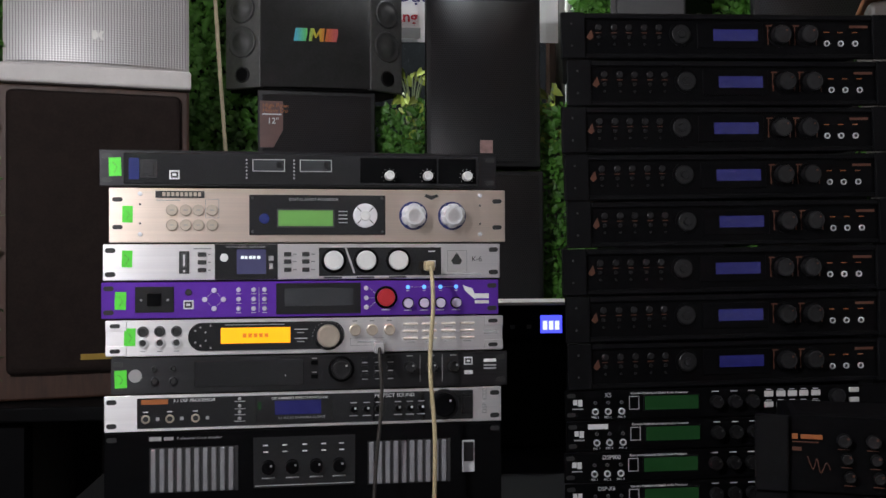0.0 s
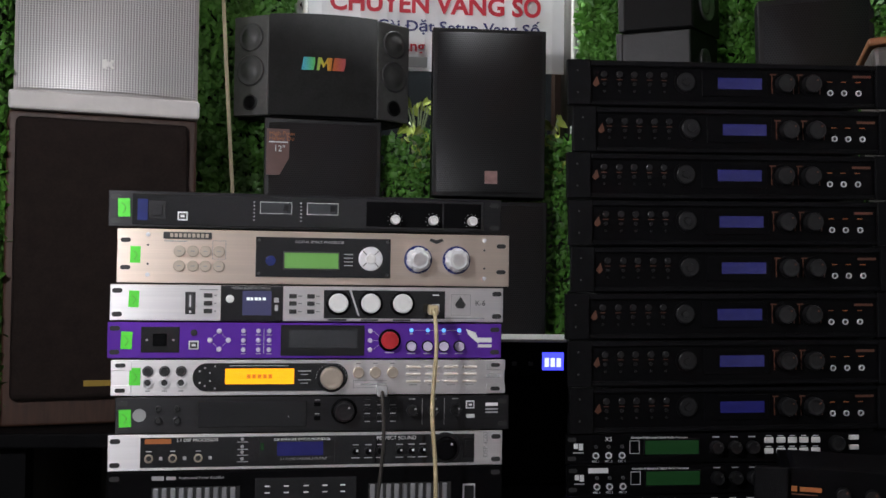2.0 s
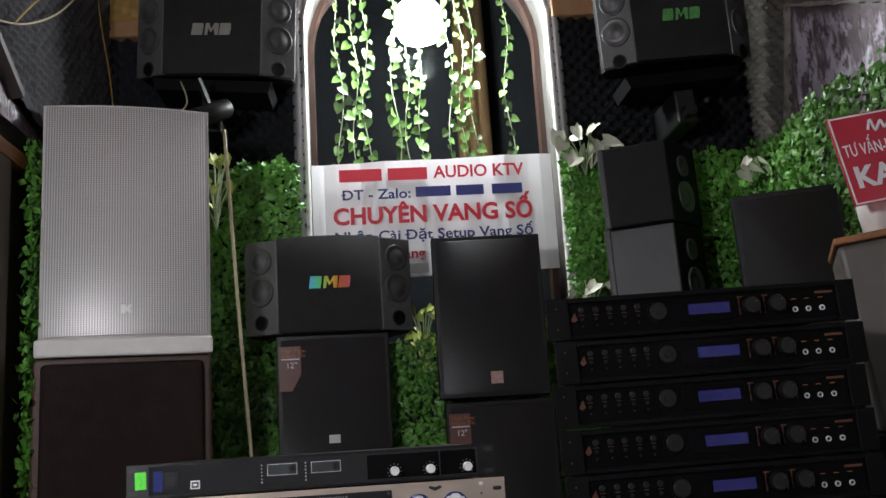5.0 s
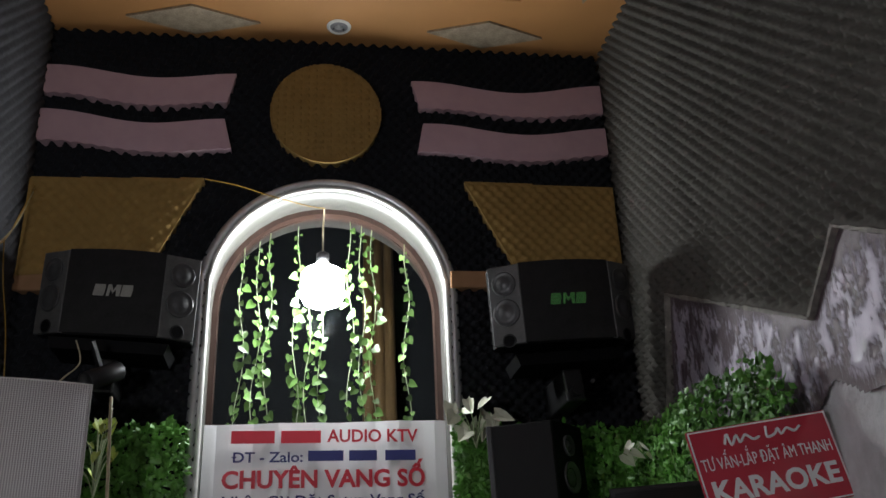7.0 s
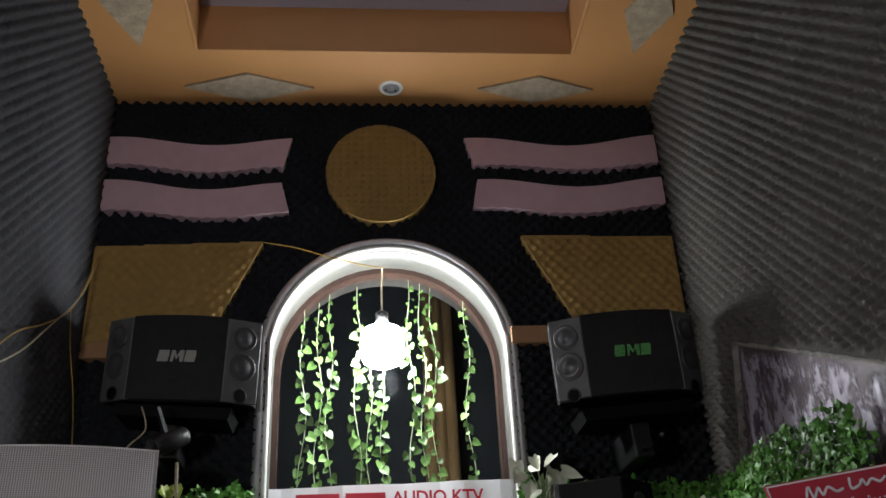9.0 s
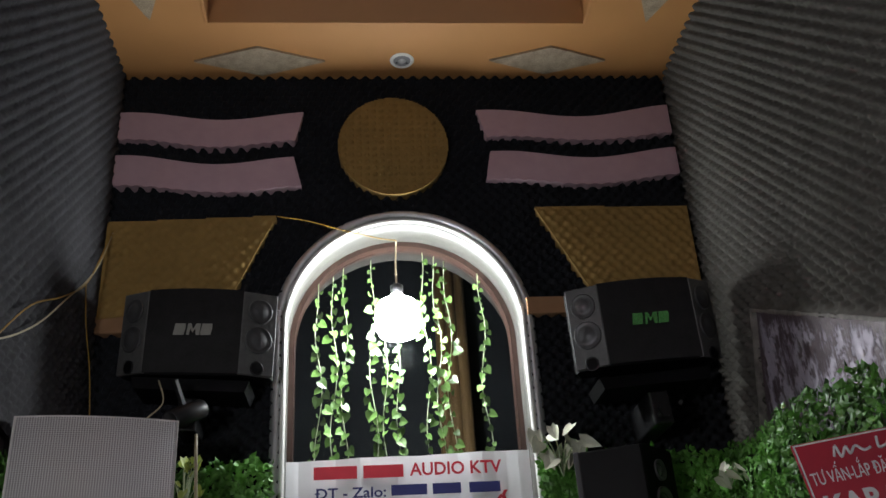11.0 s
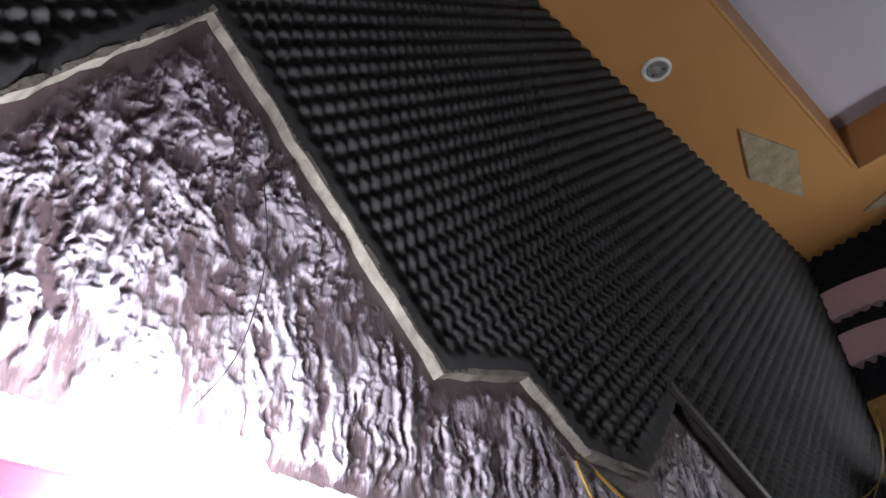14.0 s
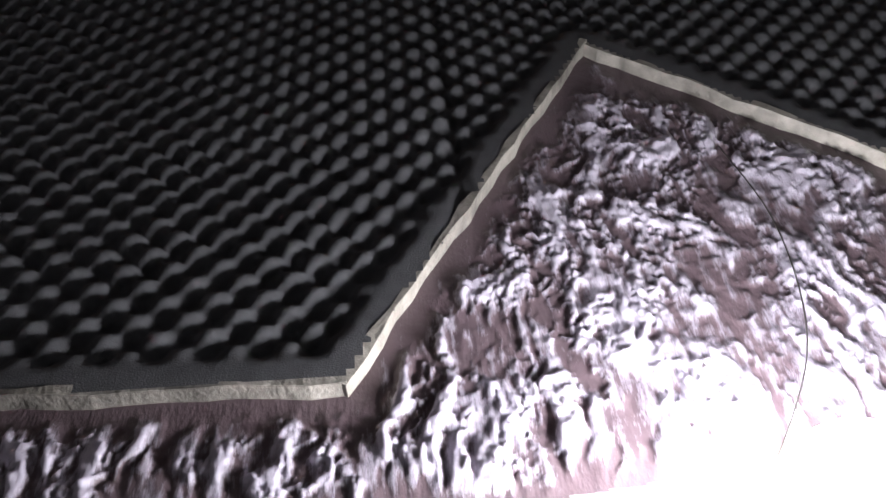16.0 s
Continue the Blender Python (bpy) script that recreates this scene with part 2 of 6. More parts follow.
M = dict(
    foam_grey=mat("foam_grey", (0.062, 0.062, 0.067), 0.92, var=0.18, scale=60, bump=0.25, bscale=600, spec=0.2),
    foam_warm=mat("foam_warm", (0.098, 0.093, 0.082), 0.92, var=0.18, scale=60, bump=0.25, bscale=600, spec=0.2),
    foam_black=mat("foam_black", (0.012, 0.013, 0.016), 0.92, var=0.25, scale=60, bump=0.2, bscale=500, spec=0.25),
    foam_gold=mat("foam_gold", (0.30, 0.19, 0.06), 0.85, var=0.12, scale=40, bump=0.2, bscale=500, spec=0.25),
    foam_pink=mat("foam_pink", (0.52, 0.36, 0.40), 0.9, var=0.06, scale=25, bump=0.15, bscale=500, spec=0.2),
    band=mat("band_ochre", (0.34, 0.19, 0.10), 0.85, var=0.1, scale=30, spec=0.2),
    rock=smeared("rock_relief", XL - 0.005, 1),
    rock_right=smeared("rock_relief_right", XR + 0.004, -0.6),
    stucco=mat("stucco", (0.55, 0.55, 0.56), 0.75, var=0.14, scale=40, bump=1.0, bscale=120, stretch=(1, 1, 0.7)),
    plaster_trim=mat("plaster_trim", (0.19, 0.175, 0.155), 0.7, var=0.6, scale=40, bump=0.6, bscale=150),
    orange=mat("ceiling_orange", (0.50, 0.245, 0.085), 0.55, var=0.06, scale=6, bump=0.05, bscale=200),
    recess=mat("ceiling_lilac", (0.50, 0.47, 0.56), 0.22, var=0.04, scale=4, spec=0.5, coat=0.3),
    popcorn=mat("grain_tile", (0.40, 0.32, 0.22), 0.9, var=0.3, scale=200, bump=1.0, bscale=260),
    reveal=mat("cream_paint", (0.125, 0.123, 0.11), 0.4, var=0.1, scale=20, bump=0.05),
    batten=mat("batten_grey", (0.045, 0.036, 0.034), 0.5, var=0.35, scale=40, bump=0.15, stretch=(3, 0.6, 0.6)),
    white=mat("white_paint", (0.80, 0.79, 0.75), 0.35, var=0.05, scale=20, bump=0.05),
    chrome=mat("silver_rim", (0.62, 0.62, 0.62), 0.28, metal=0.75, var=0.12, scale=40),
    wood=mat("wood_brown", (0.06, 0.032, 0.024), 0.45, var=0.35, scale=40, bump=0.15, stretch=(3, 3, 0.4)),
    wood_red=mat("wood_red", (0.055, 0.024, 0.014), 0.55, var=0.35, scale=30, stretch=(4, 4, 0.5), bump=0.08),
    wood_orange=mat("wood_orange", (0.27, 0.11, 0.04), 0.5, var=0.3, scale=25, stretch=(4, 0.5, 4), bump=0.1),
    black=mat("black_plastic", (0.008, 0.008, 0.0085), 0.38, var=0.3, scale=90, bump=0.1, bscale=700, spec=0.4),
    black_soft=mat("black_vinyl", (0.0035, 0.0035, 0.004), 0.55, var=0.3, scale=120, bump=0.35, bscale=900, spec=0.09),
    black_gloss=mat("black_gloss", (0.008, 0.008, 0.009), 0.12, var=0.2, scale=40, coat=0.3),
    panel_black=mat("panel_black", (0.0026, 0.0026, 0.0029), 0.42, metal=0.0, spec=0.05, var=0.2, scale=50, stretch=(0.1, 1, 5)),
    panel_grey=mat("panel_grey", (0.034, 0.034, 0.036), 0.4, metal=0.75, var=0.15, scale=60, stretch=(0.06, 1, 8)),
    gold_alu=mat("champagne_aluminium", (0.86, 0.73, 0.62), 0.38, metal=0.85, var=0.07, scale=90, stretch=(0.05, 1, 8), bump=0.04),
    silver=mat("silver_aluminium", (0.93, 0.91, 0.91), 0.36, metal=0.85, var=0.06, scale=90, stretch=(0.05, 1, 8), bump=0.04),
    purple=mat("purple_paint", (0.14, 0.036, 0.44), 0.42, metal=0.7, var=0.08, scale=60, coat=0.2),
    knob_silver=mat("knob_silver", (0.82, 0.82, 0.83), 0.30, metal=0.35, var=0.06, scale=80),
    knob_gold=mat("knob_gold", (0.60, 0.52, 0.42), 0.33, metal=0.7, var=0.08, scale=80),
    knob_red=mat("knob_red", (0.48, 0.03, 0.035), 0.28, metal=0.3, var=0.08, scale=80),
    button=mat("button_white", (0.68, 0.68, 0.66), 0.4, var=0.06, scale=90),
    button_gold=mat("button_gold", (0.82, 0.75, 0.66), 0.35, metal=0.1, var=0.06, scale=90),
    button_lilac=mat("button_lilac", (0.58, 0.52, 0.66), 0.4, var=0.06, scale=90),
    ink=mat("ink_black", (0.02, 0.02, 0.02), 0.5, var=0.1),
    print_grey=mat("print_grey", (0.33, 0.33, 0.33), 0.5, var=0.1),
    print_white=mat("print_white", (0.74, 0.74, 0.74), 0.5, var=0.05),
    print_orange=mat("print_orange", (0.38, 0.12, 0.035), 0.45, var=0.2),
    print_gold=mat("print_gold", (0.42, 0.28, 0.05), 0.4, metal=0.4, var=0.1),
    red_ink=mat("red_ink", (0.50, 0.022, 0.04), 0.45, var=0.08),
    blue_ink=mat("blue_ink", (0.025, 0.03, 0.14), 0.45, var=0.08),
    banner=mat("white_banner", (0.86, 0.86, 0.87), 0.42, var=0.04, scale=9, bump=0.1, bscale=14),
    red_board=mat("red_board", (0.46, 0.03, 0.05), 0.22, var=0.12, scale=12, coat=0.4),
    sticker=mat("green_sticker", (0.10, 0.72, 0.05), 0.6, var=0.08, scale=60, emit=(0.1, 0.8, 0.05), emit_strength=0.0),
    lcd_orange=mat("lcd_orange", (0.5, 0.2, 0.01), 0.25, var=0.02, emit=(1.0, 0.36, 0.005), emit_strength=1.0),
    lcd_green=mat("lcd_green", (0.10, 0.22, 0.06), 0.2, var=0.05, emit=(0.14, 0.42, 0.08), emit_strength=0.2),
    lcd_green_dim=mat("lcd_green_dim", (0.010, 0.035, 0.012), 0.2, var=0.05, emit=(0.03, 0.16, 0.04), emit_strength=0.05),
    lcd_blue=mat("lcd_blue", (0.008, 0.008, 0.05), 0.16, var=0.3, scale=40, emit=(0.03, 0.032, 0.26), emit_strength=0.13),
    lcd_blue_bright=mat("lcd_blue_bright", (0.02, 0.02, 0.3), 0.2, var=0.05, emit=(0.06, 0.07, 1.0), emit_strength=1.5),
    lcd_off=mat("lcd_off", (0.03, 0.032, 0.035), 0.12, var=0.1, coat=0.4),
    led_blue=mat("led_blue", (0.1, 0.3, 0.8), 0.3, var=0.02, emit=(0.15, 0.45, 1.0), emit_strength=0.7),
    led_white=lamp_mat("led_white", (0.85, 0.92, 1.0), 0.9),
    bulb_back=lamp_mat("bulb_back", (0.93, 0.97, 1.0), 190.0),
    bulb_left=lamp_mat("bulb_left", (0.95, 0.95, 1.0), 470.0),
    grille_white=mesh_grille("grille_white", (0.66, 0.645, 0.635), (0.22, 0.21, 0.205), 0.0058, 0.30, 0.44, 0.25, False),
    grille_black=mesh_grille("grille_black", (0.026, 0.027, 0.029), (0.006, 0.006, 0.006), 0.0062, 0.33, 0.42, 0.4),
    cloth_brown=mat("cloth_brown", (0.022, 0.015, 0.013), 0.9, var=0.2, scale=200, bump=0.5, bscale=1500, spec=0.2),
    cloth_black=mat("cloth_black", (0.022, 0.022, 0.022), 0.85, var=0.2, scale=200, bump=0.4, bscale=1500, spec=0.2),
    cone=mat("cone_grey", (0.07, 0.07, 0.071), 0.4, metal=0.3, var=0.2, scale=80),
    side_grey=mat("side_grey", (0.038, 0.038, 0.039), 0.5, var=0.12, scale=40, bump=0.1),
    cabinet_white=mat("cabinet_white", (0.50, 0.47, 0.45), 0.45, var=0.08, scale=20),
    foam_white=mat("foam_white", (0.75, 0.72, 0.69), 0.8, var=0.06, scale=30, bump=0.15),
    leaf=mat("leaf_green", (0.085, 0.24, 0.034), 0.45, var=0.55, scale=14),
    leaf_vine=mat("leaf_vine", (0.10, 0.20, 0.045), 0.42, var=0.4, scale=18),
    leaf_pale=mat("leaf_pale", (0.55, 0.56, 0.44), 0.5, var=0.25, scale=30),
    leaf_lime=mat("leaf_lime", (0.42, 0.52, 0.10), 0.5, var=0.35, scale=20),
    stem=mat("stem", (0.35, 0.42, 0.25), 0.6, var=0.1),
    wire_yellow=mat("wire_yellow", (0.30, 0.175, 0.025), 0.45, var=0.2, scale=60),
    wire_pale=mat("wire_pale", (0.40, 0.34, 0.22), 0.5, var=0.2, scale=60),
    wire_dark=mat("wire_dark", (0.03, 0.026, 0.022), 0.5, var=0.2),
    usb_cable=mat("usb_cable", (0.46, 0.38, 0.22), 0.4, var=0.25, scale=260, stretch=(1, 1, 2.5)),
    floor=mat("floor_tile", (0.22, 0.20, 0.18), 0.35, var=0.15, scale=8),
    dark_wall=mat("dark_wall", (0.05, 0.045, 0.04), 0.7, var=0.2, scale=8),
    # darkness of the room behind the arch, put into the wall colour
    shade_painted_wall=mat("shade_painted_wall", (0.011, 0.012, 0.014), 0.8, var=0.2, scale=8, spec=0.2),
    ochre=mat("ochre_cloth", (0.085, 0.045, 0.013), 0.8, var=0.2, scale=10),
    navy=mat("navy_film", (0.012, 0.02, 0.12), 0.25, var=0.1, coat=0.4),
    lcd_dim=mat("lcd_dim", (0.03, 0.03, 0.06), 0.15, var=0.1, emit=(0.05, 0.05, 0.14), emit_strength=0.35, coat=0.3),
    screen_text=mat("screen_text", (0.25, 0.08, 0.01), 0.4, var=0.05, emit=(0.5, 0.14, 0.002), emit_strength=0.8),
    slat_grey=mat("slat_grey", (0.30, 0.30, 0.31), 0.4, metal=0.4, var=0.15, scale=50),
    cone_dark=mat("cone_dark", (0.012, 0.012, 0.0125), 0.35, metal=0.3, var=0.2, scale=80),
    dim_orange=mat("dim_orange", (0.10, 0.035, 0.018), 0.5, var=0.2),
    holo=mat("iridescent_badge", (0.55, 0.6, 0.5), 0.2, metal=0.9, var=0.1),
)


def iridescent(m):
    """A diffraction foil: hue runs with the place along the badge."""
    nt = m.node_tree
    b = nt.nodes["Principled BSDF"]
    tc = nt.nodes.new("ShaderNodeTexCoord")
    sep = nt.nodes.new("ShaderNodeSeparateXYZ")
    nt.links.new(tc.outputs["Object"], sep.inputs[0])
    r = nt.nodes.new("ShaderNodeValToRGB")
    mr = nt.nodes.new("ShaderNodeMapRange")
    mr.inputs["From Min"].default_value, mr.inputs["From Max"].default_value = -0.05, 0.05
    nt.links.new(sep.outputs["X"], mr.inputs["Value"])
    nt.links.new(mr.outputs[0], r.inputs[0])
    cols = [(0.15, 0.7, 0.85), (0.2, 0.8, 0.25), (0.9, 0.75, 0.1), (0.9, 0.25, 0.08), (0.85, 0.2, 0.2)]
    e = r.color_ramp.elements
    e[0].color, e[1].color = (*cols[0], 1), (*cols[-1], 1)
    for k in (1, 2, 3):
        e.new(k / 4).color = (*cols[k], 1)
    nt.links.new(r.outputs[0], b.inputs["Base Color"])


iridescent(M["holo"])


def each_apart(m, low, high):
    """Every leaf its own depth of colour."""
    nt = m.node_tree
    b = nt.nodes["Principled BSDF"]
    old = b.inputs["Base Color"].links[0].from_socket
    info = nt.nodes.new("ShaderNodeObjectInfo")
    mr = nt.nodes.new("ShaderNodeMapRange")
    mr.inputs["To Min"].default_value, mr.inputs["To Max"].default_value = low, high
    nt.links.new(info.outputs["Random"], mr.inputs["Value"])
    hsv = nt.nodes.new("ShaderNodeHueSaturation")
    nt.links.new(old, hsv.inputs["Color"])
    nt.links.new(mr.outputs[0], hsv.inputs["Value"])
    nt.links.new(hsv.outputs[0], b.inputs["Base Color"])


each_apart(M["leaf_vine"], 0.35, 1.5)
each_apart(M["leaf_lime"], 0.4, 1.3)
for key in ("silver", "gold_alu", "panel_grey"):
    brushed(M[key])

window_glass = bpy.data.materials.new("window_glass")
window_glass.use_nodes = True
_b = window_glass.node_tree.nodes["Principled BSDF"]
_b.inputs["Base Color"].default_value = (0.85, 0.9, 0.9, 1)
_b.inputs["Transmission Weight"].default_value = 1.0
_b.inputs["Roughness"].default_value = 0.0
_b.inputs["IOR"].default_value = 1.08


# ---- small builders ----
def part(name, bm, material, parent=None, label="", smooth=False):
    me = bpy.data.meshes.new(name)
    bm.normal_update()
    bm.to_mesh(me)
    bm.free()
    me.materials.append(material)
    if smooth:
        me.polygons.foreach_set("use_smooth", [True] * len(me.polygons))
    ob = new(name, me)
    if parent is not None:
        ob.parent = parent
    if label:
        tagged(ob, label=label)
    return ob


def thing(name, m, label, category, group="", kind=""):
    ob = new(name)
    ob.empty_display_size = 0.05
    ob.matrix_basis = m
    return tagged(ob, label, category, group, kind)


def add_box(bm, x0, x1, y0, y1, z0, z1, bevel=0.0, segs=2):
    vs = [bm.verts.new(p) for p in ((x0, y0, z0), (x1, y0, z0), (x1, y1, z0), (x0, y1, z0), (x0, y0, z1), (x1, y0, z1), (x1, y1, z1), (x0, y1, z1))]
    fs = [bm.faces.new([vs[i] for i in q]) for q in ((3, 2, 1, 0), (4, 5, 6, 7), (0, 1, 5, 4), (1, 2, 6, 5), (2, 3, 7, 6), (3, 0, 4, 7))]
    if bevel:
        es = {e for f in fs for e in f.edges}
        bmesh.ops.bevel(bm, geom=list(es), offset=bevel, segments=segs, affect="EDGES", profile=0.5)
    return bm


def box(x0, x1, y0, y1, z0, z1, bevel=0.0, segs=2):
    return add_box(bmesh.new(), x0, x1, y0, y1, z0, z1, bevel, segs)


def add_prism(bm, outline, d0, d1, axes="xzy"):
    """An outline in two axes pushed from d0 to d1 along the third."""
    def put(a, b, d):
        v = dict(zip(axes, (a, b, d)))
        return (v["x"], v["y"], v["z"])
    a = [bm.verts.new(put(p, q, d0)) for p, q in outline]
    b = [bm.verts.new(put(p, q, d1)) for p, q in outline]
    n = len(outline)
    bm.faces.new(a)
    bm.faces.new(b[::-1])
    for i in range(n):
        bm.faces.new((a[i], b[i], b[(i + 1) % n], a[(i + 1) % n]))
    bmesh.ops.recalc_face_normals(bm, faces=bm.faces)
    return bm


def prism(outline, d0, d1, axes="xzy"):
    return add_prism(bmesh.new(), outline, d0, d1, axes)


def add_turned(bm, profile, at=(0, 0, 0), n=24, axis="y"):
    """A body of revolution: profile rows of radius and distance along the axis towards the viewer (-y)."""
    rings = []
    for r, d in profile:
        ring = []
        for k in range(n):
            a = 2 * math.pi * k / n
            u, v = r * math.cos(a), r * math.sin(a)
            p = (at[0] + u, at[1] - d, at[2] + v) if axis == "y" else (at[0] + u, at[1] + v, at[2] + d)
            ring.append(bm.verts.new(p))
        rings.append(ring)
    for r0, r1 in zip(rings, rings[1:]):
        for k in range(n):
            bm.faces.new((r0[k], r0[(k + 1) % n], r1[(k + 1) % n], r1[k]))
    bm.faces.new(rings[-1])
    bm.faces.new(rings[0][::-1])
    bmesh.ops.recalc_face_normals(bm, faces=bm.faces)
    return bm


def turned(profile, at=(0, 0, 0), n=24, axis="y"):
    return add_turned(bmesh.new(), profile, at, n, axis)


def tube(name, pts, r, material, parent=None, sides=6, cyc=False):
    """A round cable through points, as a mesh."""
    pts = [Vector(p) for p in pts]
    dense = []
    for i in range(len(pts) - 1):
        p0, p1, p2, p3 = pts[max(i - 1, 0)], pts[i], pts[i + 1], pts[min(i + 2, len(pts) - 1)]
        for k in range(6):
            t = k / 6
            dense.append(0.5 * (2 * p1 + (p2 - p0) * t + (2 * p0 - 5 * p1 + 4 * p2 - p3) * t * t + (3 * p1 - p0 - 3 * p2 + p3) * t ** 3))
    dense.append(pts[-1])
    bm = bmesh.new()
    rings = []
    for i, p in enumerate(dense):
        d = (dense[min(i + 1, len(dense) - 1)] - dense[max(i - 1, 0)]).normalized()
        u = d.orthogonal().normalized() if abs(d.z) < 0.9 else d.cross(Vector((0, 1, 0))).normalized()
        if rings and u.dot(last) < 0:
            u = -u
        last = u
        w = d.cross(u)
        rings.append([bm.verts.new(p + r * (math.cos(a) * u + math.sin(a) * w)) for a in (2 * math.pi * k / sides for k in range(sides))])
    for r0, r1 in zip(rings, rings[1:]):
        for k in range(sides):
            bm.faces.new((r0[k], r0[(k + 1) % sides], r1[(k + 1) % sides], r1[k]))
    bm.faces.new(rings[0][::-1])
    bm.faces.new(rings[-1])
    bmesh.ops.recalc_face_normals(bm, faces=bm.faces)
    return part(name, bm, material, parent, smooth=True)


def lettering(name, words, size, material, parent, at, rot=(90, 0, 0), align="LEFT", depth=0.0006, label="", bold=0.0):
    cu = bpy.data.curves.new(name, "FONT")
    cu.body, cu.size, cu.extrude, cu.align_x, cu.align_y = words, size, depth, align, "CENTER"
    cu.resolution_u, cu.offset = 3, bold * size
    tmp = bpy.data.objects.new(name, cu)
    scene.collection.objects.link(tmp)
    bpy.context.view_layer.update()
    me = bpy.data.meshes.new_from_object(tmp.evaluated_get(bpy.context.evaluated_depsgraph_get()))
    bpy.data.objects.remove(tmp)
    me.name = name
    me.materials.clear()
    me.materials.append(material)
    ob = new(name, me)
    ob.parent = parent
    ob.matrix_basis = pose(*at, *rot)
    if label:
        tagged(ob, label=label)
    return ob


def value_noise(u, v, cell, seed):
    """Smooth noise on arrays of two coordinates."""
    g = np.random.default_rng(seed).random((97, 97))
    a, b = u / cell, v / cell
    i, j = np.floor(a).astype(int), np.floor(b).astype(int)
    s, t = a - i, b - j
    s, t = s * s * (3 - 2 * s), t * t * (3 - 2 * t)
    q = lambda x, y: g[x % 97, y % 97]  # noqa: E731
    return (q(i, j) * (1 - s) + q(i + 1, j) * s) * (1 - t) + (q(i, j + 1) * (1 - s) + q(i + 1, j + 1) * s) * t


def inside(poly, u, v):
    """Which of the places lie in the outline."""
    hit = np.zeros(u.shape, bool)
    n = len(poly)
    for k in range(n):
        (x0, y0), (x1, y1) = poly[k], poly[(k + 1) % n]
        if y0 == y1:
            continue
        cross = ((y0 > v) != (y1 > v)) & (u < (x1 - x0) * (v - y0) / (y1 - y0) + x0)
        hit ^= cross
    return hit


def edge_distance(poly, u, v, closed=True):
    best = np.full(u.shape, 9.0)
    n = len(poly)
    for k in range(n if closed else n - 1):
        (x0, y0), (x1, y1) = poly[k], poly[(k + 1) % n]
        dx, dy = x1 - x0, y1 - y0
        t = np.clip(((u - x0) * dx + (v - y0) * dy) / (dx * dx + dy * dy + 1e-12), 0, 1)
        best = np.minimum(best, np.hypot(u - x0 - t * dx, v - y0 - t * dy))
    return best


def sheet(name, u0, u1, v0, v1, step, height, place, material, keep=None, parent=None):
    """A relief sheet: height(u, v) over a grid, laid into the room by place(u, v, h)."""
    nu, nv = int((u1 - u0) / step) + 1, int((v1 - v0) / step) + 1
    u, v = np.meshgrid(np.linspace(u0, u1, nu), np.linspace(v0, v1, nv), indexing="ij")
    co = np.stack(place(u, v, height(u, v)), -1).reshape(-1, 3)
    idx = np.arange(nu * nv).reshape(nu, nv)
    quads = np.stack([idx[:-1, :-1], idx[1:, :-1], idx[1:, 1:], idx[:-1, 1:]], -1)
    if keep is not None:
        um, vm = (u[:-1, :-1] + u[1:, 1:]) / 2, (v[:-1, :-1] + v[1:, 1:]) / 2
        quads = quads[keep(um, vm)]
    quads = quads.reshape(-1, 4)
    me = bpy.data.meshes.new(name)
    me.from_pydata(co.tolist(), [], quads.tolist())
    me.polygons.foreach_set("use_smooth", [True] * len(me.polygons))
    me.materials.append(material)
    ob = new(name, me)
    if parent is not None:
        ob.parent = parent
    return ob


def pitted(u, v, pitch, depth):
    """Broad flat-topped pads with round pits between them, zero at the top."""
    s = np.cos(2 * np.pi * u / pitch) * np.cos(2 * np.pi * v / pitch)
    return depth * 0.5 * (np.tanh(1.7 * (s + 0.02)) - 1) * (0.85 + 0.3 * value_noise(u + 9, v + 9, 0.25, 4))


def eggcrate(u, v, pitch=0.044, amp=0.010):
    s = np.cos(2 * np.pi * u / pitch) * np.cos(2 * np.pi * v / pitch)
    return amp * np.tanh(1.3 * s) * (0.9 + 0.2 * value_noise(u + 9, v + 9, 0.25, 4))


# ---- the room ----
floor_bm = box(XL - 1.2, XR + 0.2, YF - 0.15, 4.3, -0.12, 0.0)
tagged(part("floor", floor_bm, M["floor"]), "dull brown tiled floor of a small shop room", "floor", kind="structure")

DOOR = (1.55, 2.25, 1.985)  # opening in the left wall: from, to, height
bm = box(XL - 0.17, XL - 0.03, YF, DOOR[0], 0, ZC + 0.2)
add_box(bm, XL - 0.17, XL - 0.03, DOOR[1], YB + 0.30, 0, ZC + 0.2)
add_box(bm, XL - 0.17, XL - 0.03, DOOR[0], DOOR[1], DOOR[2], ZC + 0.2)
tagged(part("wall_left", bm, M["dark_wall"]), "dark side wall behind foam and plaster relief", "wall", kind="structure")
tagged(part("wall_right", box(XR + 0.03, XR + 0.17, YF, YB + 0.30, 0, ZC + 0.2), M["dark_wall"]), "dark side wall behind grey foam", "wall", kind="structure")
tagged(part("wall_front", box(XL - 0.17, XR + 0.17, YF - 0.15, YF, 0, ZC + 0.2), M["stucco"]), "plain pale wall closing the room", "wall", kind="structure")
bm = box(XL - 1.2, XL - 1.1, 1.2, 2.8, 0, 2.4)
add_box(bm, XL - 1.1, XL - 0.17, 1.2, 1.3, 0, 2.4)
add_box(bm, XL - 1.1, XL - 0.17, 2.7, 2.8, 0, 2.4)
add_box(bm, XL - 1.1, XL - 0.17, 1.3, 2.7, 2.3, 2.4)
tagged(part("wall_side_room", bm, M["dark_wall"]), "unlit room seen through the side opening", "wall", kind="structure")

# arch
AX, AR, ASP, AZ0 = -0.22, 0.400, 2.555, 1.50


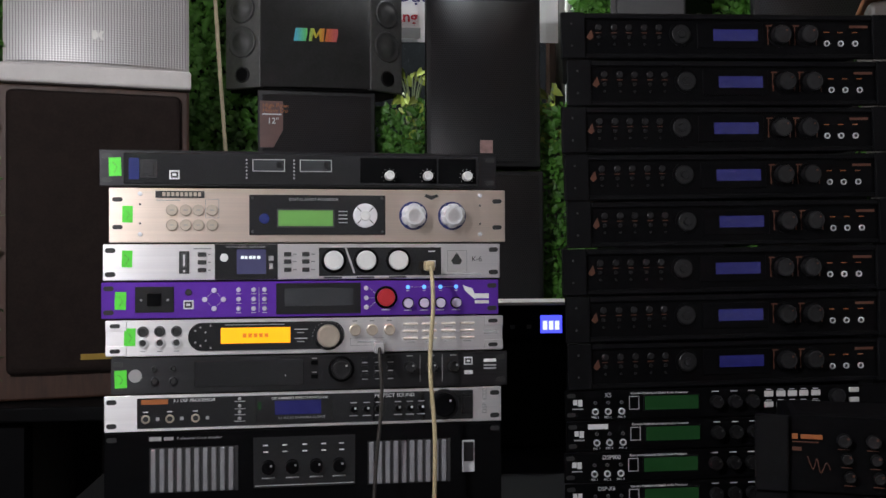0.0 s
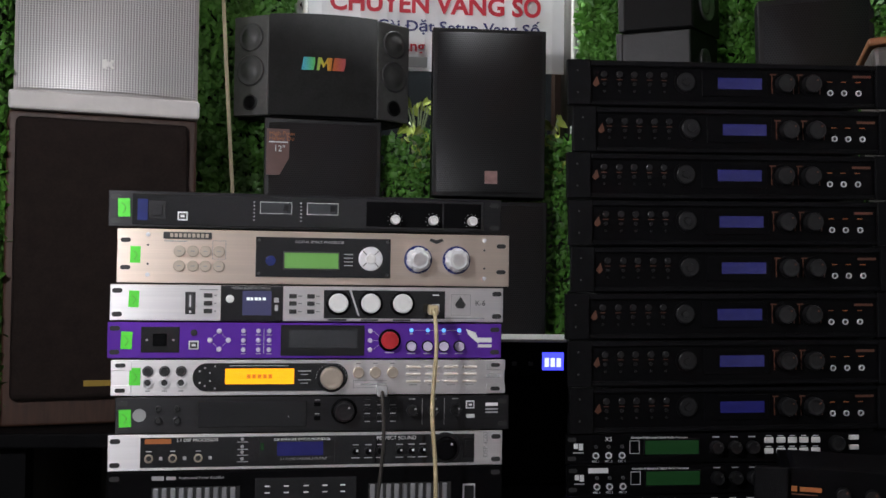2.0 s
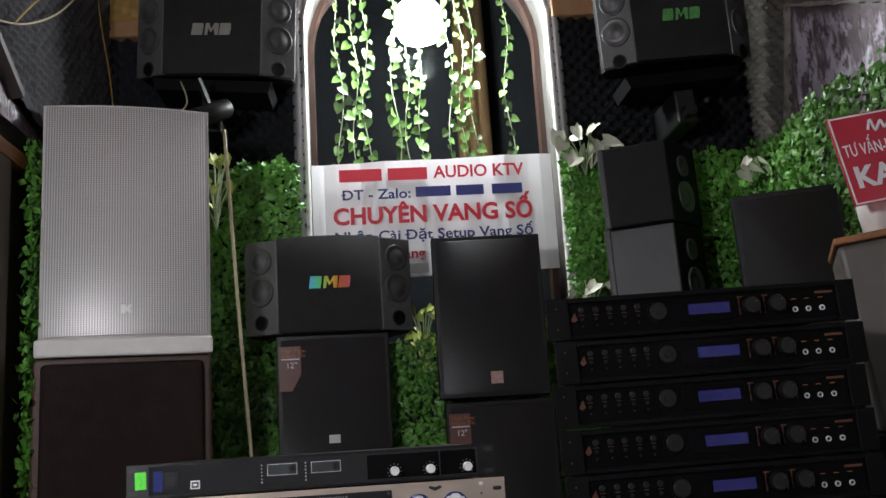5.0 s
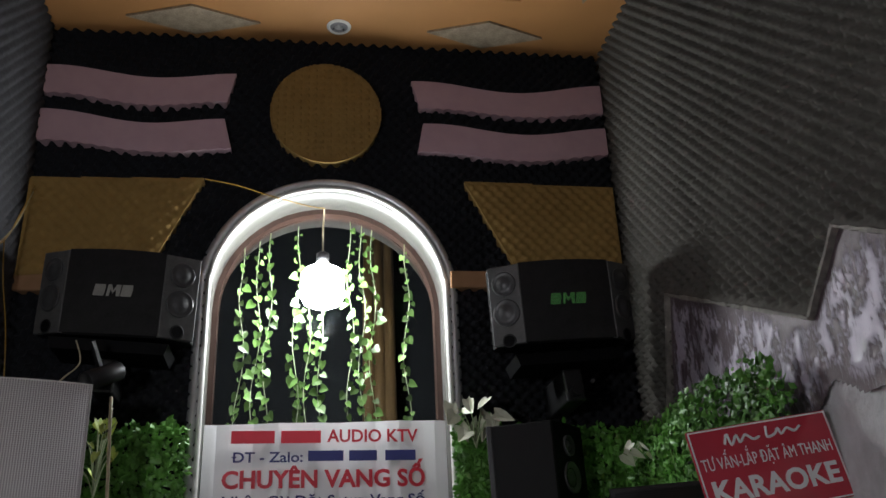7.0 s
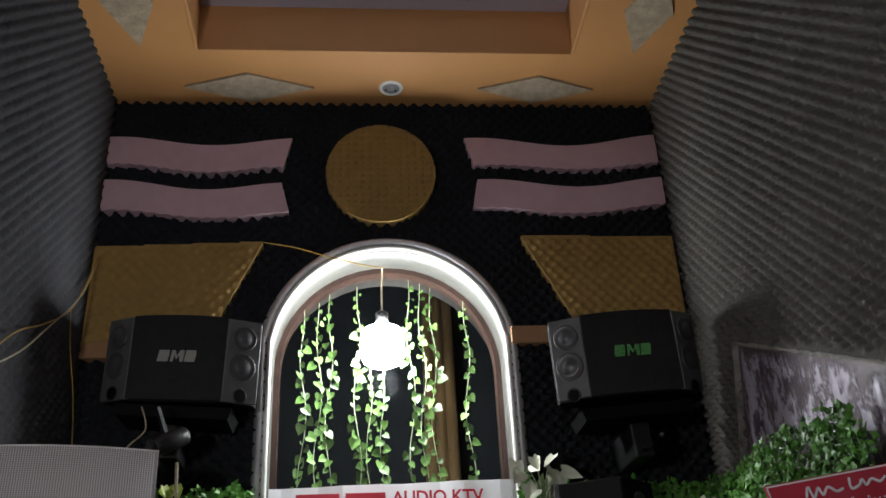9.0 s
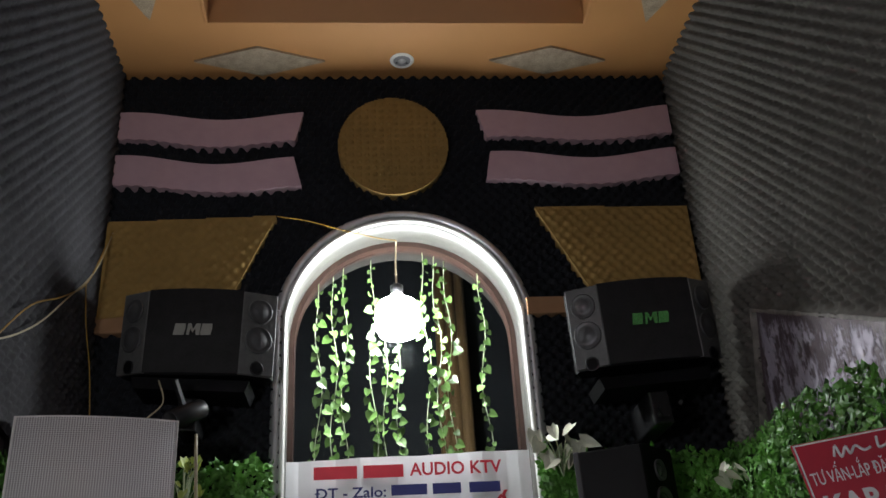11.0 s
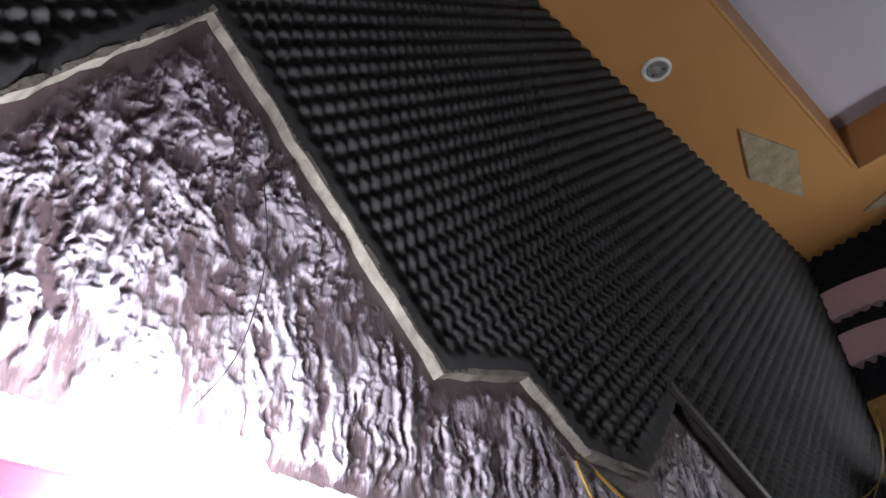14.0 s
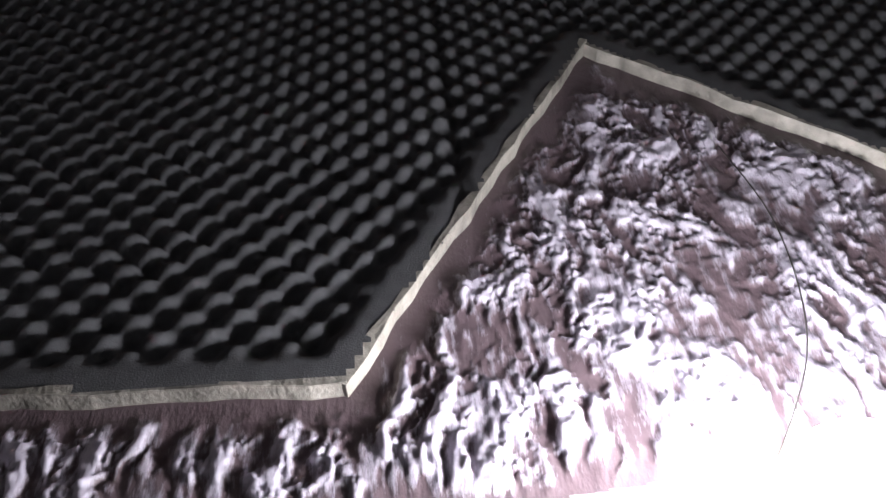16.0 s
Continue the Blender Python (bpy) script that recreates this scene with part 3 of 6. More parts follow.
def arch(r, spring=ASP, z0=AZ0, n=24, cx=AX):
    pts = [(cx - r, z0), (cx - r, (z0 + spring) / 2)]
    pts += [(cx - r * math.cos(math.pi * k / n), spring + r * math.sin(math.pi * k / n)) for k in range(n + 1)]
    return pts + [(cx + r, (z0 + spring) / 2), (cx + r, z0)]


def arch_band(r0, r1, y0, y1):
    """A flat arched band between two radii, with thickness."""
    bm = bmesh.new()
    rows = [[bm.verts.new((x, y, z)) for x, z in arch(r)] for r, y in ((r0, y0), (r1, y0), (r1, y1), (r0, y1))]
    n = len(rows[0])
    for a in range(4):
        p, q = rows[a], rows[(a + 1) % 4]
        for k in range(n - 1):
            bm.faces.new((p[k], p[k + 1], q[k + 1], q[k]))
    for k in (0, n - 1):
        bm.faces.new([row[k] for row in rows])
    bmesh.ops.recalc_face_normals(bm, faces=bm.faces)
    return bm


outline = [(XL, 0.0), (AX - AR, 0.0)] + arch(AR)[1:-1] + [(AX + AR, 0.0), (XR, 0.0), (XR, ZC + 0.2), (XL, ZC + 0.2)]
wall_back = tagged(part("wall_back", prism(outline, YB + 0.012, YB + 0.30), M["dark_wall"]), "dark end wall with an arched opening", "wall", kind="structure")
part("sill_wall", box(AX - AR, AX + AR, YB + 0.03, YB + 0.30, 0, AZ0), M["dark_wall"], wall_back)

window = thing("window_1", Matrix(), "arched niche window with white lit reveal and brown frame", "window", kind="structure")
part("reveal", arch_band(0.398, 0.384, 2.965, 3.175), M["reveal"], window, "white glossy arched reveal", True)
part("window_frame", arch_band(0.384, 0.366, 3.115, 3.170), M["wood"], window, "dark brown wooden window frame")
tube("rim_moulding", [(x, 2.968, z) for x, z in arch(0.408, n=18)], 0.017, M["chrome"], window, 10)
tube("inner_moulding", [(x, 2.962, z) for x, z in arch(0.386, n=18)], 0.008, M["white"], window, 8)
pane = part("pane", prism(arch(0.366), 3.150, 3.155), window_glass, window)
pane.visible_shadow = False
# near-black walls: the lack of light in here is painted on
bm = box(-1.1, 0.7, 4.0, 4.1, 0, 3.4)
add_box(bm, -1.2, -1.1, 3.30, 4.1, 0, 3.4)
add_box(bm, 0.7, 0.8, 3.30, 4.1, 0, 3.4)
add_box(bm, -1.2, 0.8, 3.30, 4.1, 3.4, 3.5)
tagged(part("wall_behind_window", bm, M["shade_painted_wall"]), "room behind the arched window, its shade painted as near-black walls", "wall", kind="structure")
cloth = bmesh.new()
for k in range(5):
    add_turned(cloth, [(0.03, 0), (0.032, 1.0), (0.020, 2.75)], (-0.03 + 0.022 * k, 3.82 + 0.02 * (k % 2), 0.6), 8, "z")
tagged(part("curtain", cloth, M["ochre"], smooth=True), "gathered ochre curtain behind the dark glass", "curtain")

# ceiling with a sunk panel
RX0, RX1, RY0, RY1, RZ = -0.86, 0.43, -0.9, 2.665, 3.742
bm = box(XL - 0.17, RX0, YF, YB + 0.30, ZC, ZC + 0.25)
add_box(bm, RX1, XR + 0.17, YF, YB + 0.30, ZC, ZC + 0.25)
add_box(bm, RX0, RX1, RY1, YB + 0.30, ZC, ZC + 0.25)
add_box(bm, RX0, RX1, YF, RY0, ZC, ZC + 0.25)
tagged(part("ceiling", bm, M["orange"]), "orange painted ceiling border round a sunk panel", "ceiling", kind="structure")
bm = box(RX0, RX1, RY0, RY1, RZ, RZ + 0.06)
tagged(part("ceiling_panel", bm, M["recess"]), "glossy pale lilac sunk ceiling panel", "ceiling", kind="structure")
bm = bmesh.new()
for x0, x1, y0, y1 in ((RX0 - 0.008, RX0 + 0.004, RY0, RY1), (RX1 - 0.004, RX1 + 0.008, RY0, RY1), (RX0, RX1, RY1 - 0.004, RY1 + 0.008), (RX0, RX1, RY0 - 0.008, RY0 + 0.004)):
    add_box(bm, x0, x1, y0, y1, ZC - 0.004, ZC + 0.01, 0.003, 2)
tagged(part("trim_ceiling", bm, M["orange"]), "rounded orange lip of the sunk ceiling", "trim", kind="structure")


def rhombus(cx, cy, hx, hy):
    ob = tagged(part("ceiling_tile", prism([(cx - hx, cy), (cx, cy - hy), (cx + hx, cy), (cx, cy + hy)], ZC - 0.009, ZC + 0.002, "xyz"), M["popcorn"]), "grey grainy lozenge panel on the orange ceiling", "ceiling tile", "ceiling lozenges")
    return ob


rhombus(-0.705, 2.866, 0.23, 0.08)
rhombus(0.335, 2.862, 0.215, 0.078)
rhombus(-1.043, 2.435, 0.083, 0.21)
rhombus(0.645, 2.44, 0.083, 0.21)


def downlight(x, y):
    d = thing("downlight", pose(x, y, ZC), "white ringed recessed ceiling light, switched off", "downlight", "ceiling downlights")
    ring = bmesh.new()
    prof = [(0.030, -0.002), (0.033, 0.006), (0.040, 0.006), (0.044, 0.001)]
    vs = [[ring.verts.new((r * math.cos(a), r * math.sin(a), -h)) for a in (2 * math.pi * k / 24 for k in range(24))] for r, h in prof]
    for a, b in zip(vs, vs[1:]):
        for k in range(24):
            ring.faces.new((a[k], a[(k + 1) % 24], b[(k + 1) % 24], b[k]))
    part("ring", ring, M["white"], d, smooth=True)
    part("cup", turned([(0.031, 0.0), (0.031, -0.003)], (0, 0, 0), 20, "z"), M["slat_grey"], d)
    part("lamp", turned([(0.012, -0.001), (0.014, -0.004), (0.006, -0.008)], (0, 0, 0), 12, "z"), M["chrome"], d, smooth=True)
    for a in (0.6, 2.7):
        part("screw", turned([(0.004, -0.002), (0.004, -0.005)], (0.021 * math.cos(a), 0.021 * math.sin(a), 0), 8, "z"), M["ink"], d)


downlight(-0.198, 2.868)
downlight(-1.095, 1.85)
downlight(0.66, 1.85)

# ---- foam and relief on the side walls ----
ridge_left = [(-0.6, 2.03), (0.21, 2.006), (0.52, 2.553), (0.945, 2.150), (1.137, 2.231), (1.276, 2.150), (1.44, 2.168), (1.615, 2.385), (2.03, 2.205), (2.24, 2.095), (2.40, 2.06)]
foot_left = [(2.40, 2.03), (2.12, 2.035), (1.54, 1.992), (1.25, 1.972), (0.85, 1.930), (0.35, 1.885), (-0.6, 1.86)]
rock_left = ridge_left + foot_left
below_left = ridge_left + [(2.46, 2.0), (3.1, 2.0), (3.1, 0.0), (-0.6, 0.0)]


def foam_left(u, v):
    d = edge_distance(ridge_left, u, v, False)
    seam = np.exp(-((np.mod(u - 1.335 + 0.15, 1.0) - 0.15) / 0.006) ** 2)
    calm = np.clip((d - 0.026) / 0.014, 0, 1)
    return 0.013 + pitted(u, v, 0.046, 0.0165) * calm - 0.006 * seam


tagged(sheet("foam_left", YF, YB - 0.02, 1.98, ZC, 0.0073, foam_left, lambda u, v, h: (XL + h, u, v), M["foam_grey"], lambda u, v: ~inside(below_left, u, v)),
       "dark grey egg-crate acoustic foam covering the side wall", "acoustic foam", kind="structure")


def fbm(u, v, cell, seed, octaves=4, fall=0.55):
    total, weight, a = 0.0, 0.0, 1.0
    for k in range(octaves):
        total = total + a * value_noise(u + 3.1 * k + 5, v + 1.7 * k + 5, cell / 2 ** k, seed + k)
        weight += a
        a *= fall
    return total / weight


def rock_relief(u, v, seed=3):
    """Plaster thrown on and dragged downwards with a knife: smooth ground, broken flats, long runs and thin crusts."""
    def step(n, level, soft):
        t = np.clip((n - level) / soft + 0.5, 0, 1)
        return t * t * (3 - 2 * t)
    flow = u + 0.05 * (fbm(u, v, 0.11, seed, 3) - 0.5) + 0.008 * (value_noise(u + 4, v + 4, 0.02, seed + 9) - 0.5)
    low = np.clip((2.22 - v) / 0.22, 0, 1)
    cover = step(fbm(flow, 0.7 * v, 0.055, seed + 20, 4), 0.42 - 0.04 * low, 0.24)
    runs = step(fbm(flow, 0.12 * v, 0.013, seed + 30, 4), 0.49, 0.16)
    flats = step(fbm(flow, 0.5 * v, 0.026, seed + 40, 5, 0.68), 0.50, 0.12)
    ridge = 1 - np.abs(2 * fbm(flow, 0.55 * v, 0.022, seed + 50, 4, 0.62) - 1)
    crust = np.clip((ridge - 0.86) / 0.14, 0, 1) ** 1.5
    grain = fbm(flow * 1.5, v, 0.010, seed + 60, 3, 0.7)
    body = (0.35 + 0.65 * low) * 0.0056 * runs + (1 - 0.5 * low) * 0.0056 * flats
    return (0.25 + 0.75 * cover) * body + 0.0042 * cover * crust + 0.0026 * grain


def rock_left_relief(u, v):
    d = edge_distance(rock_left, u, v)
    margin = edge_distance(ridge_left, u, v, False) + 0.06 * (fbm(u, v, 0.04, 77, 4, 0.65) - 0.5)
    return rock_relief(u, v) * np.clip(d / 0.03, 0.15, 1) * np.clip((margin - 0.008) / 0.045, 0.12, 1)


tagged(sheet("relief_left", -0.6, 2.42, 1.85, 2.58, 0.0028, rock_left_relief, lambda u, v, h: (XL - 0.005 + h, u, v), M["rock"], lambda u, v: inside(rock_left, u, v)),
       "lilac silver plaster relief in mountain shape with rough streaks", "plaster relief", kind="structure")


def stucco_relief(u, v):
    return 0.005 * value_noise(u * 2 + 2, v + 2, 0.05, 31) + 0.005 * value_noise(u + 2, 0.6 * v + 2, 0.018, 32)


tagged(sheet("stucco_left", YF, DOOR[0], 0.4, 2.02, 0.0115, stucco_relief, lambda u, v, h: (XL - 0.020 + h, u, v), M["stucco"]),
       "pale grey rough stucco on the side wall", "stucco", kind="structure")


def strip_along(name, pts, width, x0, x1, material, label, wobble=0.0):
    bm = bmesh.new()
    for (u0, v0), (u1, v1) in zip(pts, pts[1:]):
        n = max(2, int(math.hypot(u1 - u0, v1 - v0) / 0.03))
        d = Vector((u1 - u0, v1 - v0)).normalized()
        o = Vector((-d.y, d.x))
        a, b = Vector((u0, v0)) - 0.3 * width * d, Vector((u1, v1)) + 0.3 * width * d
        rows = []
        for k in range(n + 1):
            p = a.lerp(b, k / n)
            w = width * (0.5 + wobble * (rnd.random() - 0.5))
            t = x1 + wobble * 0.006 * (rnd.random() - 0.5)
            rows.append([bm.verts.new((x, q.x, q.y)) for x, q in ((x0, p + w * o), (t, p + 0.7 * w * o), (t, p - 0.7 * w * o), (x0, p - w * o))])
        for r0, r1 in zip(rows, rows[1:]):
            for k in range(3):
                bm.faces.new((r0[k], r0[k + 1], r1[k + 1], r1[k]))
        bm.faces.new(rows[0])
        bm.faces.new(rows[-1])
    bmesh.ops.recalc_face_normals(bm, faces=bm.faces)
    return tagged(part(name, bm, material), label, "trim", kind="structure")


strip_along("trim_ridge_left", ridge_left[:7], 0.0120, XL - 0.02, XL + 0.0125, M["plaster_trim"], "chipped pale plaster edge between relief and foam", 0.6)
strip_along("trim_stake_left", [(1.60, 2.41), (2.03, 2.215), (2.24, 2.10)], 0.024, XL - 0.01, XL + 0.022, M["batten"], "dark grey wooden batten along the relief edge")

# opening frame on the left
bm = box(XL - 0.17, XL - 0.004, DOOR[0], DOOR[1] + 0.15, DOOR[2] - 0.035, DOOR[2])
tagged(part("trim_lintel", bm, M["wood_orange"]), "orange brown wooden lintel over the side opening", "lintel", kind="structure")
bm = box(XL - 0.17, XL - 0.002, DOOR[1] - 0.20, DOOR[1], 0, DOOR[2] - 0.037, 0.004)
add_box(bm, XL - 0.002, XL + 0.010, DOOR[1] - 0.16, DOOR[1] - 0.10, 0, DOOR[2] - 0.037, 0.004)
tagged(part("trim_jamb", bm, M["wood"]), "dark brown wooden door jamb", "door jamb", kind="structure")
tagged(part("trim_jamb_near", box(XL - 0.17, XL - 0.006, DOOR[0] - 0.002, DOOR[0] + 0.02, 0, DOOR[2] - 0.037, 0.003), M["plaster_trim"]), "pale plastered edge of the side opening", "door jamb", kind="structure")

ridge_right = [(2.617, 2.437), (2.25, 2.27), (1.885, 2.103), (1.727, 2.250), (1.45, 2.10), (1.20, 2.16), (0.8, 2.45), (0.45, 2.03), (-0.6, 2.03)]
rock_right = [(2.72, 2.0), (2.617, 2.437)] + ridge_right[1:] + [(-0.6, 1.86), (1.75, 1.90), (1.86, 1.96), (1.95, 1.9)]
below_right = [(3.1, 2.0), (2.72, 2.0)] + ridge_right + [(-0.6, 0.0), (3.1, 0.0)]


def foam_right(u, v):
    d = edge_distance(ridge_right, u, v, False)
    calm = np.clip((d - 0.012) / 0.02, 0, 1)
    return 0.006 + pitted(u + 0.01, v, 0.046, 0.034) * calm


tagged(sheet("foam_right", YF, YB - 0.03, 1.98, ZC, 0.0066, foam_right, lambda u, v, h: (XR - h, u, v), M["foam_warm"], lambda u, v: ~inside(below_right, u, v)),
       "grey egg-crate acoustic foam covering the side wall", "acoustic foam", kind="structure")
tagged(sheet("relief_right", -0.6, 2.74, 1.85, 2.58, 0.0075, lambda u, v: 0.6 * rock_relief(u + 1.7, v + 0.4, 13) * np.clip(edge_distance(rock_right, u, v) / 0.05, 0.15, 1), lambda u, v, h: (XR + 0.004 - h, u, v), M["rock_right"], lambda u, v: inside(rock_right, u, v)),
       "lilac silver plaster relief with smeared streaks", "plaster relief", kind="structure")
tagged(sheet("stucco_right", YF, YB, 0.4, 2.02, 0.0125, stucco_relief, lambda u, v, h: (XR + 0.022 - h, u, v), M["stucco"]),
       "pale grey rough stucco on the side wall", "stucco", kind="structure")
strip_along("trim_ridge_right", [(2.72, 2.10), (2.617, 2.437), (2.25, 2.27), (1.885, 2.103), (1.727, 2.25), (1.45, 2.10)], 0.012, XR + 0.02, XR - 0.012, M["plaster_trim"], "pale plaster edge between relief and foam", 0.5)

# ---- end wall: black foam, gold foam shapes, pink wave bands ----
def in_arch(u, v, r):
    return (np.abs(u - AX) < r) & (v < ASP) | (np.hypot(u - AX, v - ASP) < r)


tagged(sheet("foam_back", XL, XR, 1.0, ZC, 0.0073, lambda u, v: eggcrate(u, v, 0.044, 0.021), lambda u, v, h: (u, YB - 0.030 - h, v), M["foam_black"], lambda u, v: ~in_arch(u, v, 0.398)),
       "black egg-crate acoustic foam on the end wall", "acoustic foam", kind="structure")


def foam_patch(name, poly, label, face):
    us, vs = [p[0] for p in poly], [p[1] for p in poly]
    ob = thing(name, Matrix(), label, "acoustic foam")
    part("backing", prism(poly, YB - 0.060, YB - 0.010), M["foam_gold"], ob)
    sheet("face", min(us), max(us), min(vs), max(vs), 0.0045, lambda u, v: face(u, v) * np.clip(edge_distance(poly, u, v) / 0.015, 0, 1), lambda u, v, h: (u, YB - 0.067 - h, v), M["foam_gold"], lambda u, v: inside(poly, u, v), ob)
    return ob


def dimples(u, v):
    return eggcrate(u, v, 0.044, 0.0062)


def squares(u, v):
    """Square pads with sunk joints and two seams between sheets."""
    pads = np.minimum(np.abs(np.sin(np.pi * u / 0.0265)), np.abs(np.sin(np.pi * v / 0.0265)))
    seam = np.minimum(np.abs(u + 0.20), np.abs(v - 3.31))
    return 0.020 * np.clip(pads / 0.8, 0, 1) - 0.020 - 0.004 * np.exp(-(seam / 0.005) ** 2)


foam_patch("gold_foam", [(XL + 0.012, 2.937), (-0.64, 2.953), (-0.771, 2.673), (-0.80, 2.63), (XL + 0.012, 2.595)], "gold dimpled foam panel with a slanted edge", dimples)
foam_patch("gold_foam", [(0.242, 2.972), (XR - 0.012, 2.967), (XR - 0.012, 2.59), (0.44, 2.59), (0.404, 2.653)], "gold dimpled foam panel with a slanted edge", dimples)
foam_patch("gold_foam", [(-0.238 + 0.194 * math.cos(a), 3.232 + 0.2 * math.sin(a)) for a in (2 * math.pi * k / 48 for k in range(48))], "round gold foam disc of square pads", squares)
for x0, x1, z in ((XL + 0.005, -0.79, 2.578), (0.18, 0.50, 2.610)):
    tagged(part("wall_band", box(x0, x1, YB - 0.058, YB - 0.014, z - 0.03, z + 0.03, 0.004), M["band"]), "plain ochre band across the black foam", "wall band")


def wave_band(x0, x1, top, bottom, cut0=0.0, cut1=0.0):
    """top and bottom: heights at start, middle and end; the lower edge is scalloped by the foam."""
    def curve(h, s):
        a, b, c = h
        return a * (1 - s) + c * s + (b - (a + c) / 2) * math.sin(math.pi * s) ** 2 * 1.0 + 0.006 * math.sin(2 * math.pi * s)
    n = 90
    up = [(x0 + (x1 - x0) * k / n, curve(top, k / n)) for k in range(n + 1)]
    lo = [(x0 + cut0 + (x1 - cut1 - x0 - cut0) * k / n, curve(bottom, k / n) + 0.006 * abs(math.sin(math.pi * (k / n) * abs(x1 - x0) / 0.044 + x0)) - 0.004) for k in range(n + 1)]
    return tagged(part("wave_band", prism(up + lo[::-1], YB - 0.058, YB - 0.01), M["foam_pink"]), "dusty pink wavy band across the black foam", "wall band", "pink wave bands")


wave_band(XL + 0.008, -0.554, (3.380, 3.348, 3.378), (3.268, 3.236, 3.261), 0, 0.027)
wave_band(XL + 0.008, -0.586, (3.203, 3.165, 3.191), (3.083, 3.053, 3.074), 0, -0.028)
wave_band(0.068, XR - 0.008, (3.382, 3.352, 3.402), (3.267, 3.251, 3.281), 0.031, 0)
wave_band(0.106, XR - 0.008, (3.205, 3.176, 3.217), (3.088, 3.067, 3.106), -0.022, 0)

# ---- lamps ----
def bulb(name, at, rot, material, size, label):
    b = thing(name, Matrix.Translation(at) @ pose(0, 0, 0, *rot), label, "light bulb")
    s = size
    part("glass", turned([(0.45 * s, 0.0), (0.86 * s, 0.16 * s), (1.0 * s, 0.45 * s), (1.0 * s, 1.45 * s), (0.86 * s, 1.75 * s), (0.5 * s, 1.92 * s), (0.1 * s, 1.96 * s)], (0, 0, 0), 20, "z"), material, b, smooth=True)
    part("cap", turned([(0.30 * s, -0.3 * s), (0.34 * s, -0.2 * s), (0.36 * s, -0.02 * s)], (0, 0, 0), 14, "z"), M["white"], b, smooth=True)
    part("socket", turned([(0.16 * s, -0.8 * s), (0.30 * s, -0.7 * s), (0.30 * s, -0.3 * s)], (0, 0, 0), 14, "z"), M["black"], b, smooth=True)
    return b


bulb("hanging_bulb", (-0.242, 3.0, 2.664), (180, 0, 0), M["bulb_back"], 0.071, "bright white bulb hanging on a wire in the arch")
wb = thing("wall_lamp", pose(-1.10, 0.545, 1.742), "bright white globe lamp on the side wall above a board", "wall lamp")
ball = 0.052
part("globe", turned([(ball * math.sin(math.pi * (0.12 + 0.87 * k / 14)), 0.06 - ball * math.cos(math.pi * (0.12 + 0.87 * k / 14))) for k in range(15)], (0, 0, 0), 24, "z"), M["bulb_left"], wb, "glowing white globe", True)
part("housing", turned([(0.020, -0.05), (0.026, -0.045), (0.030, 0.0), (0.022, 0.012)], (0, 0, 0), 24, "z"), M["white"], wb, smooth=True)
part("wall_plate", box(XL + 1.102, 0.0, -0.012, 0.012, -0.045, -0.02, 0.003), M["white"], wb)


# ---- leafy panels ----
def leaf_cloud(name, n, place, normal, size, material, label, seed, category="hedge panel", thick=0.05):
    """Many small folded leaves on a panel. place(s, t) gives points for arrays in 0 to 1, and which to keep."""
    r = np.random.default_rng(seed)
    nor = np.array(normal, float)
    p, keep = place(r.random(n), r.random(n))
    p = p[keep]
    n = len(p)
    p = p + nor * (thick * r.random((n, 1)) ** 0.6)
    d = r.normal(size=(n, 3))
    d /= np.linalg.norm(d, axis=1, keepdims=True)
    d = d - nor * (d @ nor)[:, None] * 0.6 + (0, 0, -0.25)
    d /= np.linalg.norm(d, axis=1, keepdims=True)
    w = np.cross(d, nor + 0.5 * r.normal(size=(n, 3)))
    w /= np.linalg.norm(w, axis=1, keepdims=True)
    up = np.cross(d, w)
    s = size * (0.6 + 0.8 * r.random((n, 1)))
    v = np.stack([p, p + s * (0.5 * d + 0.36 * w + 0.1 * up), p + s * (d + 0.02 * up), p + s * (0.5 * d - 0.36 * w + 0.1 * up)], 1).reshape(-1, 3)
    k = 4 * np.arange(n)[:, None]
    f = np.concatenate([k + (0, 1, 2), k + (0, 2, 3)])
    me = bpy.data.meshes.new(name)
    me.from_pydata(v.tolist(), [], f.tolist())
    me.materials.append(material)
    return tagged(new(name, me), label, category, kind="stuff")


def clumpy(a, b, seed):
    return value_noise(a + 3.0, b + 3.0, 0.09, seed)


def hedge_back(x0, x1, z0, z1):
    def place(s, t):
        x, z = x0 + s * (x1 - x0), z0 + t * (z1 - z0)
        return np.stack([x, 2.945 - 0.035 * clumpy(x, z, 8), z], -1), z < z1 - 0.06 * clumpy(x * 2, 0 * x + 1, 3)
    return place


HEDGE = "dense artificial boxwood hedge panel with small glossy leaves"
leaf_cloud("hedge", 15000, hedge_back(-1.16, -0.63, 1.0, 2.14), (0, -1, 0), 0.020, M["leaf"], HEDGE + " on the end wall", 1)
leaf_cloud("hedge", 14000, hedge_back(0.185, 0.76, 1.0, 2.12), (0, -1, 0), 0.020, M["leaf"], HEDGE + " on the end wall", 2)
leaf_cloud("hedge", 9000, hedge_back(-0.64, 0.19, 1.0, 1.60), (0, -1, 0), 0.020, M["leaf"], HEDGE + " under the arch", 23)
leaf_cloud("hedge", 3200, hedge_back(0.165, 0.30, 1.5, 2.15), (0, -1, 0), 0.020, M["leaf"], HEDGE + " beside the arch", 22)
leaf_cloud("hedge", 11000, lambda s, t: (np.stack([XL + 0.005 + 0 * s, 2.30 + 0.64 * s, 0.8 + 1.22 * t], -1), s > -1), (1, 0, 0), 0.020, M["leaf"], HEDGE + " on the side wall", 3, thick=0.022)


